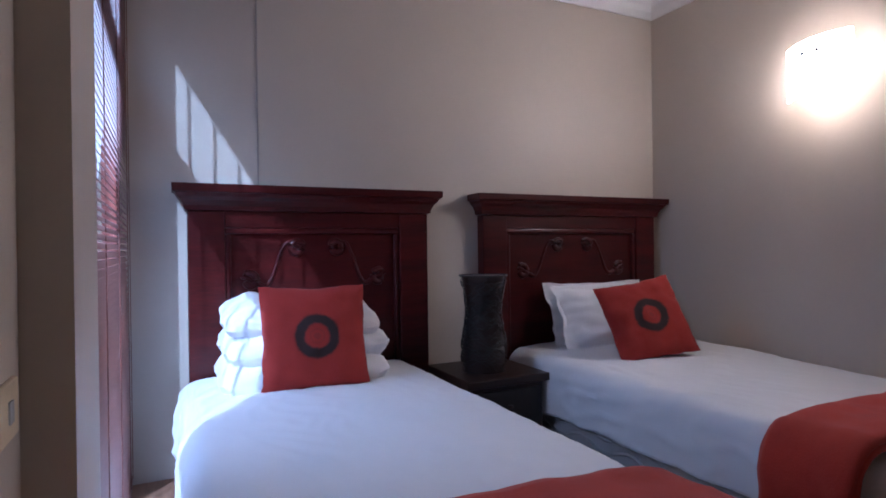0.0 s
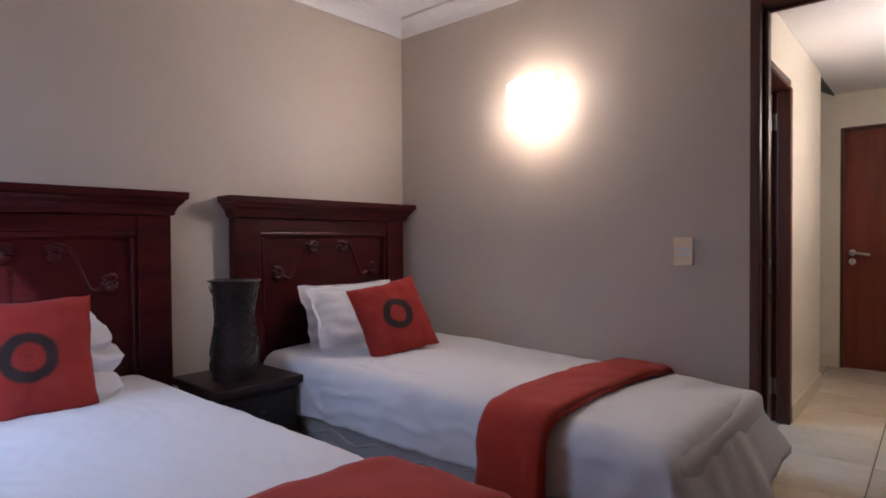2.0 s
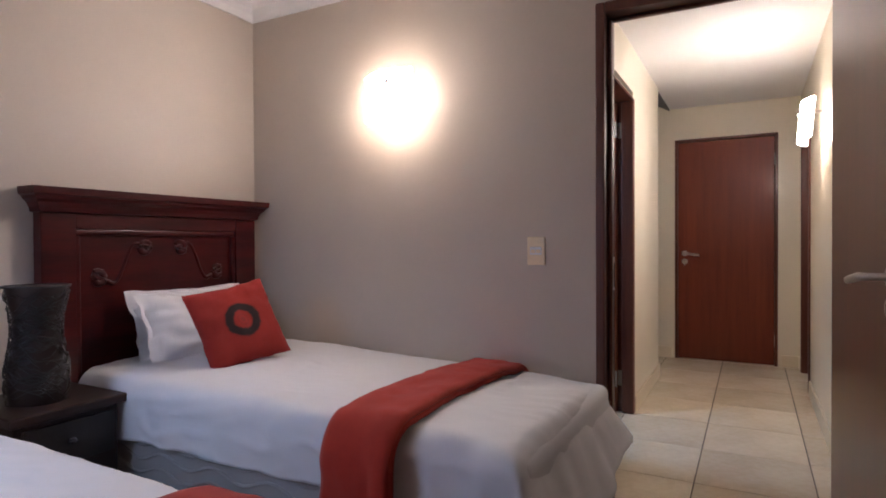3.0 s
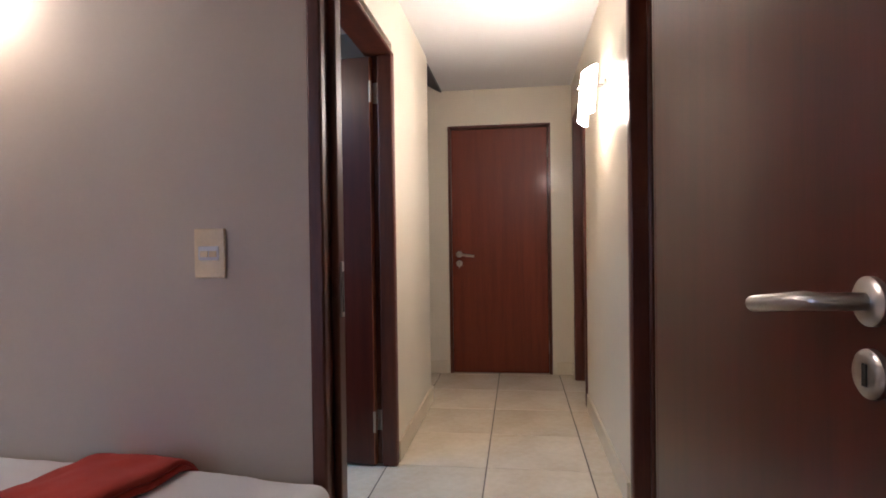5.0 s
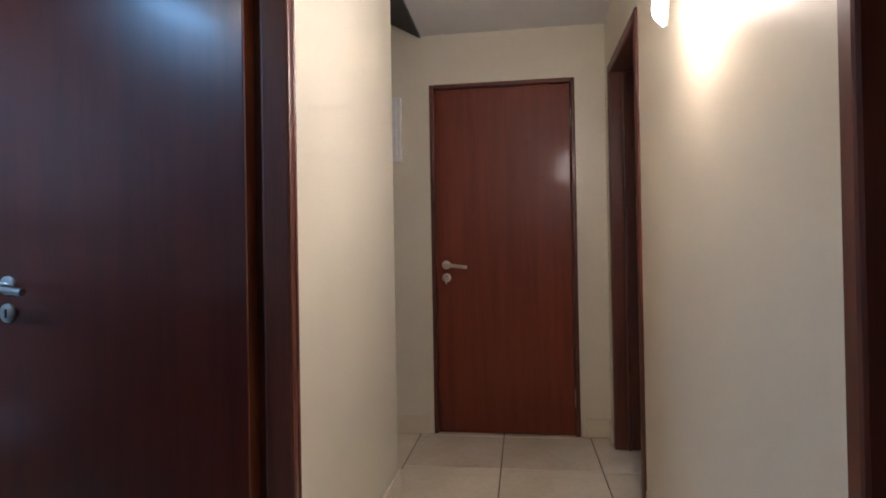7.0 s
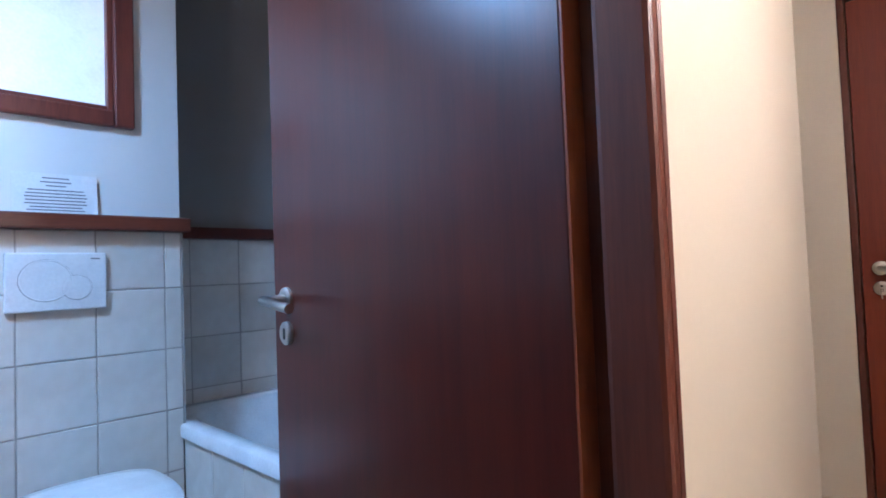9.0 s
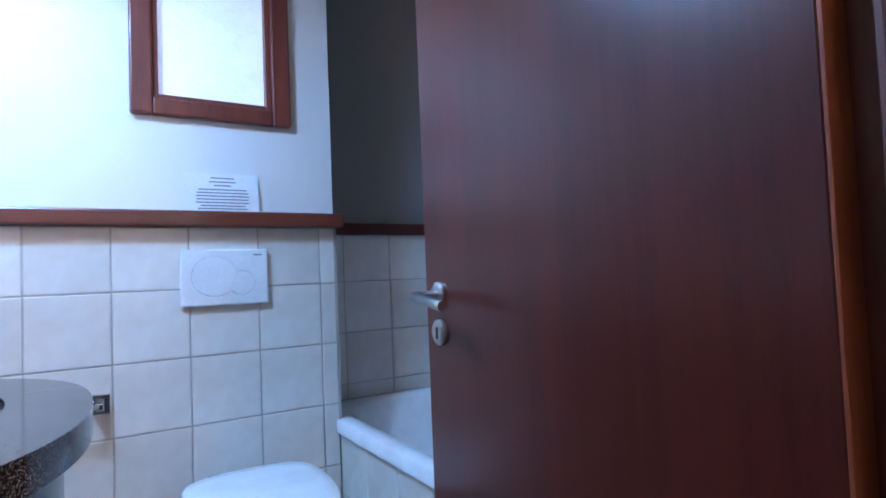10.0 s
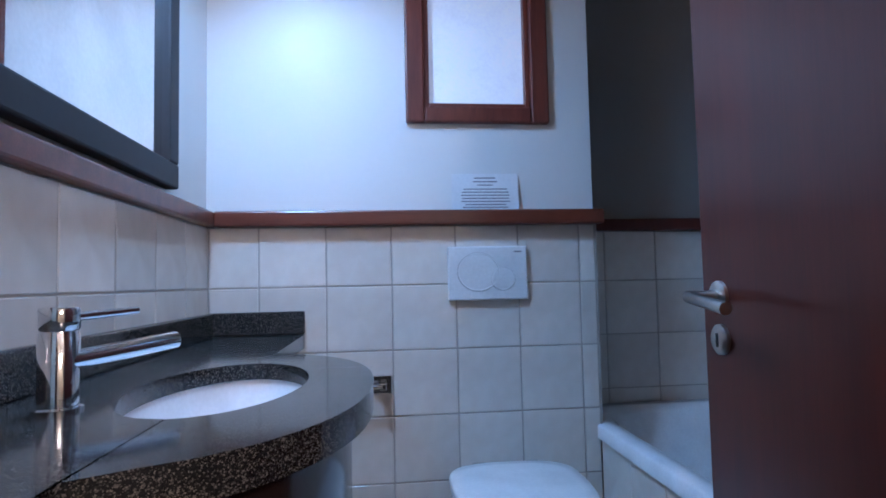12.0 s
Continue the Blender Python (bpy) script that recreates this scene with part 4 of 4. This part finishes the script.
notice.rotation_euler = (radians(-5), 0, 0)
part("sheet", boxed(-0.107, 0.107, -0.0006, 0.0006, 0, 0.118), PAPER, notice)
for i, (w, z) in enumerate(((0.068, 0.104), (0.078, 0.092), (0.05, 0.081), (0.14, 0.068), (0.15, 0.058), (0.155, 0.048), (0.15, 0.038), (0.155, 0.028), (0.13, 0.018), (0.145, 0.009))):
    part("text_line", boxed(-w / 2, w / 2, -0.0012, -0.0006, z - 0.0017, z + 0.0017), INK, notice)

fp = empty("flush_plate", (3.668, 2.458, 1.047), "white plastic dual flush plate above the toilet", "flush plate")
part("plate", boxed(-0.126, 0.126, -0.014, 0.0, -0.084, 0.084, bevel=0.005), WHITEPLASTIC, fp)
for cx, rx, rz, cz in ((-0.03, 0.066, 0.060, 0.004), (0.047, 0.039, 0.036, -0.018)):
    b = lathe(bmesh.new(), [(1.0, 0.0), (1.0, 0.0020), (0.955, 0.0025), (0.94, 0.001), (0.5, 0.0028), (0.1, 0.003)], sides=36)
    for vv in b.verts:
        vv.co = Vector((cx + vv.co.x * rx, -0.0138 - vv.co.z, cz + vv.co.y * rz))
    button = part("button", b, WHITEPLASTIC, fp, "", True)
    ring = tube(bmesh.new(), [(cx + rx * math.cos(i * 0.1745), -0.0140, cz + rz * math.sin(i * 0.1745)) for i in range(37)], 0.0010, 5)
    part("button_gap", ring, INK, button)
part("logo_bar", boxed(0.083, 0.108, -0.0146, -0.0138, 0.064, 0.068), INK, fp)

toilet = empty("toilet", (3.70, 2.458, 0.035), "white ceramic wall-hung toilet with lid closed", "toilet")


def oval(sc, back, front, n=40, y_back=0.0):
    pts = []
    for i in range(n):
        a = i / n * 2 * math.pi
        x = 0.182 * sc * math.copysign(abs(math.cos(a)) ** 0.8, math.cos(a))
        y = -0.24 + math.sin(a) * (0.24 - back) if math.sin(a) > 0 else -0.24 + math.sin(a) * (front - 0.24)
        if math.sin(a) > 0:
            y = -0.24 + (0.24 - back) * math.sin(a) ** 0.45
        pts.append((x, y))
    return pts


bowl = bmesh.new()
levels = [(0.55, 0.10, 0.36, 0.10), (0.72, 0.06, 0.44, 0.17), (0.88, 0.02, 0.50, 0.27), (0.97, 0.005, 0.53, 0.36), (0.98, 0.005, 0.535, 0.40)]
rings = [[bowl.verts.new((x, y, z)) for x, y in oval(s, bk, fr)] for s, bk, fr, z in levels]
for r0, r1 in zip(rings, rings[1:]):
    for k in range(40):
        bowl.faces.new((r0[k], r0[(k + 1) % 40], r1[(k + 1) % 40], r1[k]))
bowl.faces.new(rings[0][::-1])
bowl.faces.new(rings[-1])
part("bowl", bowl, CERAMIC, toilet, "", True)


def lid(z0, z1, s, dome, back):
    b = bmesh.new()
    lv = [(s * 0.985, z0), (s, z0 + 0.004), (s, z1 - 0.006), (s * 0.975, z1), (s * 0.8, z1 + dome * 0.5), (s * 0.4, z1 + dome), (s * 0.1, z1 + dome)]
    rg = []
    for sc, z in lv:
        k = sc / s
        rg.append([b.verts.new((x * k, (y + 0.27) * k - 0.27, z)) for x, y in oval(s, back, 0.545)])
    for r0, r1 in zip(rg, rg[1:]):
        for k in range(40):
            b.faces.new((r0[k], r0[(k + 1) % 40], r1[(k + 1) % 40], r1[k]))
    b.faces.new(rg[0][::-1])
    b.faces.new(rg[-1])
    return b


part("seat", lid(0.402, 0.42, 1.0, 0.0, 0.055), WHITEPLASTIC, toilet, "white plastic seat", True)
closed_lid = part("lid", lid(0.424, 0.446, 1.02, 0.008, 0.05), WHITEPLASTIC, toilet, "white plastic lid, closed", True)
for x in (-0.08, 0.08):
    part("hinge", tube(bmesh.new(), [(x - 0.02, -0.045, 0.432), (x + 0.02, -0.045, 0.432)], 0.011, 10), CHROME, closed_lid, "", True)

tp = empty("paper_holder", (3.336, 2.458, 0.715), "chrome toilet paper holder on the tiles", "paper holder")
part("base", boxed(-0.028, 0.028, -0.012, 0.0, -0.028, 0.028, bevel=0.003), CHROME, tp)
part("stem", boxed(-0.012, 0.012, -0.055, -0.012, -0.010, 0.010, bevel=0.003), CHROME, tp)
part("bar", tube(bmesh.new(), [(0.0, -0.05, 0.0), (-0.14, -0.05, 0.0)], 0.007, 10), CHROME, tp, "", True)

# vanity
CZ = 0.8735
van = empty("vanity", (2.84, 1.70, 0), "dark bow-fronted vanity cabinet under the granite top", "vanity")


def bow(inset, y_lo=0.905, y_hi=2.445):
    """Outline of the counter: straight ends, a bowed middle, and the wall side."""
    pts = []
    n = 60
    for i in range(n + 1):
        y = y_lo + (y_hi - y_lo) * i / n
        d = (y - 1.575) / 0.40
        x = 3.105 if y > 1.6 else 3.085
        if abs(d) < 1:
            x = max(x, 3.06 + 0.262 * (1 - abs(d) ** 2.3) ** 0.5)
        pts.append((x - inset, y))
    pts += [(3.08 - inset - 0.25 * k / 4 * 0.9, y_hi) for k in range(1, 4)]
    pts += [(2.83, y_hi - (y_hi - y_lo) * i / 40) for i in range(41)]
    pts += [(2.83 + 0.2 * k / 3, y_lo) for k in range(1, 3)]
    return pts


cab = prism(bmesh.new(), [(x - 2.84, y - 1.70) for x, y in bow(0.035)], 0.12, CZ - 0.039, caps=False)
part("body", cab, VANITY, van, "glossy dark curved front", True)
part("plinth", prism(bmesh.new(), [(x - 2.84, y - 1.70) for x, y in bow(0.08)], 0.0, 0.12), BLACKWOOD, van)

# granite top with an oval cut-out
top = empty("countertop", (2.84, 1.70, CZ), "polished black speckled granite top with oval basin", "countertop")
bm = bmesh.new()
outline = [(x - 2.84, y - 1.70) for x, y in bow(0.0)]
N = len(outline)
SX, SY, RX, RY = 0.255, -0.105, 0.125, 0.225
oct_ = []
for x, y in outline:
    a = math.atan2((y - SY) / RY, (x - SX) / RX)
    oct_.append((SX + RX * math.cos(a), SY + RY * math.sin(a)))
ot = [bm.verts.new((x, y, 0.0)) for x, y in outline]
ot2 = [bm.verts.new((x, y, -0.040)) for x, y in outline]
it = [bm.verts.new((x, y, 0.0)) for x, y in oct_]
it2 = [bm.verts.new((x, y, -0.030)) for x, y in oct_]
for k in range(N):
    j = (k + 1) % N
    bm.faces.new((ot[k], ot[j], it[j], it[k]))
    bm.faces.new((ot2[j], ot2[k], it2[k], it2[j]))
    bm.faces.new((ot[j], ot[k], ot2[k], ot2[j]))
    bm.faces.new((it[k], it[j], it2[j], it2[k]))
slab = part("slab", bm, GRANITE, top, "", True)
bv = slab.modifiers.new("edge", "BEVEL")
bv.width, bv.segments, bv.limit_method, bv.angle_limit = 0.014, 4, "ANGLE", radians(50)
part("backsplash", boxed(-0.016, 0.266, 0.738, 0.758, 0.001, 0.070, bevel=0.004), GRANITE, top)
part("backsplash", boxed(-0.016, 0.004, -0.795, 0.737, 0.001, 0.070, bevel=0.004), GRANITE, top)
part("slab_joint", boxed(0.385, 0.478, 0.02, 0.0212, 0.0002, 0.0006), CABLE, top)
basin = bmesh.new()
lathe(basin, [(1.03, -0.031), (1.0, -0.04), (0.95, -0.08), (0.82, -0.12), (0.5, -0.145), (0.1, -0.15)], sides=44)
for vv in basin.verts:
    vv.co = Vector((SX + vv.co.x * RX, SY + vv.co.y * RY, vv.co.z))
bmesh.ops.delete(basin, geom=[f for f in basin.faces if len(f.verts) > 4 and f.calc_center_median().z > -0.1], context="FACES_ONLY")
bas = mesh_thing("basin", basin, CERAMIC, "white ceramic oval basin set below the counter", "basin", smooth=True)
bas.location = (2.84, 1.70, CZ)

tap = empty("basin_tap", (2.938, 1.445, CZ), "chrome single-lever basin mixer tap", "tap")
part("body", lathe(bmesh.new(), [(0.028, 0.0), (0.028, 0.004), (0.023, 0.006), (0.023, 0.094), (0.021, 0.096), (0.021, 0.099), (0.023, 0.101), (0.023, 0.124), (0.021, 0.127), (0.002, 0.128)]), CHROME, tap, "", True)
part("spout", tube(bmesh.new(), [(0.012, 0.0, 0.060), (0.055, 0.06, 0.066), (0.095, 0.125, 0.072)], 0.0125, 16), CHROME, tap, "", True)
part("lever", tube(bmesh.new(), [(0.01, 0.0, 0.114), (0.045, 0.050, 0.117), (0.065, 0.07, 0.119)], [0.006, 0.0055, 0.005], 10), CHROME, tap, "", True)

mir = empty("wall_mirror", (2.815, 1.67, 1.61), "wall mirror in a dark grey painted frame", "mirror")
part("mirror_glass", boxed(0.010, 0.014, -0.40, 0.40, -0.29, 0.29), MIRROR, mir, "clear mirror glass")
for s in ((0.0, 0.034, -0.46, 0.46, -0.35, -0.29), (0.0, 0.034, -0.46, 0.46, 0.29, 0.35), (0.0, 0.034, 0.40, 0.46, -0.29, 0.29), (0.0, 0.034, -0.46, -0.40, -0.29, 0.29)):
    part("frame_rail", boxed(*s, bevel=0.005), MIRRORFRAME, mir)
ml = empty("mirror_light", (2.815, 1.64, 2.2), "slim white tube light above the mirror", "light")
part("housing", boxed(0.0, 0.30, -0.2, 0.2, 0.0, 0.05, bevel=0.004), WHITEPLASTIC, ml)

# bath
tub = empty("bathtub", (4.375, 1.895, 0), "white built-in bathtub in the tiled alcove", "bathtub")
bt = bmesh.new()
ox0, ox1, oy0, oy1 = -0.365, 0.415, -0.88, 0.855


def rrect(x0, x1, y0, y1, r, n=7):
    pts = []
    for cx, cy, a0 in ((x1 - r, y1 - r, 0), (x0 + r, y1 - r, 90), (x0 + r, y0 + r, 180), (x1 - r, y0 + r, 270)):
        for i in range(n):
            a = radians(a0 + 90 * i / (n - 1))
            pts.append((cx + r * math.cos(a), cy + r * math.sin(a)))
    return pts


loops = [(rrect(ox0, ox1, oy0, oy1, 0.012), 0.52), (rrect(ox0, ox1, oy0, oy1, 0.012), 0.556), (rrect(ox0 + 0.006, ox1 - 0.006, oy0 + 0.006, oy1 - 0.006, 0.012), 0.563),
         (rrect(ox0 + 0.055, ox1 - 0.055, oy0 + 0.07, oy1 - 0.07, 0.24), 0.563), (rrect(ox0 + 0.07, ox1 - 0.07, oy0 + 0.09, oy1 - 0.09, 0.24), 0.545),
         (rrect(ox0 + 0.10, ox1 - 0.10, oy0 + 0.15, oy1 - 0.15, 0.22), 0.30), (rrect(ox0 + 0.16, ox1 - 0.16, oy0 + 0.24, oy1 - 0.24, 0.12), 0.17)]
rg = [[bt.verts.new((x, y, z)) for x, y in l] for l, z in loops]
for r0, r1 in zip(rg, rg[1:]):
    for k in range(len(r0)):
        bt.faces.new((r0[k], r0[(k + 1) % len(r0)], r1[(k + 1) % len(r0)], r1[k]))
bt.faces.new(rg[-1])
part("shell", bt, CERAMIC, tub, "glossy white bath shell", True)
setting("bath_panel", boxed(4.03, 4.09, 1.02, 2.75, 0, 0.52), WALLGROUT, "grouted bed of the tiled bath front")

# ---- tiles, last ----


def tile_field(parent_name, label, axis, plane, side, u_joints, v_joints, mat, grout, u_range, v_range, thick=0.008, gap=0.004):
    """Tiles on one plane, each its own piece, under a thin grout bed."""
    ulo, uhi = u_range
    vlo, vhi = v_range
    bed_ = bmesh.new()
    g = 0.004

    def size(u0, u1, v0, v1, a, b):
        lo, hi = sorted((plane + side * a, plane + side * b))
        return {"y": (u0, u1, lo, hi, v0, v1), "x": (lo, hi, u0, u1, v0, v1), "z": (u0, u1, v0, v1, lo, hi)}[axis]

    box(bed_, *size(ulo, uhi, vlo, vhi, 0.0, thick - 0.0025))
    root = tagged(new(parent_name, data(parent_name, bed_, grout)), label, "tiles", "", "structure")
    us = [ulo] + [u for u in u_joints if ulo + 0.015 < u < uhi - 0.015] + [uhi]
    vs = [vlo] + [v for v in v_joints if vlo + 0.015 < v < vhi - 0.015] + [vhi]
    shared = {}
    for u0, u1 in zip(us, us[1:]):
        for v0, v1 in zip(vs, vs[1:]):
            w, h = u1 - u0 - gap, v1 - v0 - gap
            key = (round(w, 3), round(h, 3))
            if key not in shared:
                lo = {"y": (-w / 2, w / 2, -thick / 2, thick / 2, -h / 2, h / 2), "x": (-thick / 2, thick / 2, -w / 2, w / 2, -h / 2, h / 2), "z": (-w / 2, w / 2, -h / 2, h / 2, -thick / 2, thick / 2)}[axis]
                shared[key] = data("tile", boxed(*lo, bevel=0.0018, segments=1), mat)
            ob = new("tile", shared[key])
            ob.parent = root
            um, vm, pm = (u0 + u1) / 2, (v0 + v1) / 2, plane + side * (thick / 2 + random.uniform(-0.0004, 0.0004))
            ob.location = {"y": (um, pm, vm), "x": (pm, um, vm), "z": (um, vm, pm)}[axis]
    return root


def steps(first, step, n):
    return [first + step * i for i in range(n)]


ROWS = steps(0.017, 0.1995, 8)
tile_field("tiles_north", "cream white square tiles on the bathroom wall", "y", 2.468, -1, steps(2.969, 0.2, 6), ROWS, WALLTILE, WALLGROUT, (2.822, 4.022), (0.0, 1.199))
tile_field("tiles_west", "cream white square tiles behind the vanity", "x", 2.814, 1, steps(1.06, 0.2, 9), ROWS, WALLTILE, WALLGROUT, (0.905, 2.46), (0.0, 1.199))
tile_field("tiles_return", "narrow cream tiles on the wall return", "x", 4.022, 1, [2.6], ROWS, WALLTILE, WALLGROUT, (2.46, 2.752), (0.55, 1.199))
tile_field("tiles_alcove", "cream square tiles in the bath alcove", "y", 2.76, -1, steps(4.17, 0.2, 4), ROWS, WALLTILE, WALLGROUT, (4.03, 4.79), (0.4, 1.199))
tile_field("tiles_alcove_side", "cream square tiles beside the bath", "x", 4.80, -1, steps(1.06, 0.2, 9), ROWS, WALLTILE, WALLGROUT, (0.91, 2.752), (0.4, 1.199))
tile_field("tiles_bath_front", "cream square tiles on the bath front", "x", 4.03, -1, steps(1.05, 0.2, 9), [0.12, 0.32], WALLTILE, WALLGROUT, (1.02, 2.458), (0.0, 0.52))
for ob in set(scene.objects) - outside_bathroom:
    if ob.parent is None:
        ob.matrix_world = ASKEW @ Matrix.Translation(BATH_SHIFT) @ ob.matrix_basis
tile_field("tiles_hall", "large cream ceramic floor tiles with dark joints", "z", -0.006, 1, steps(2.342, 0.487, 9), steps(-0.594, 0.486, 8), FLOORTILE, GROUT, (2.475, 5.84), (-0.6, 2.76), thick=0.006, gap=0.005)
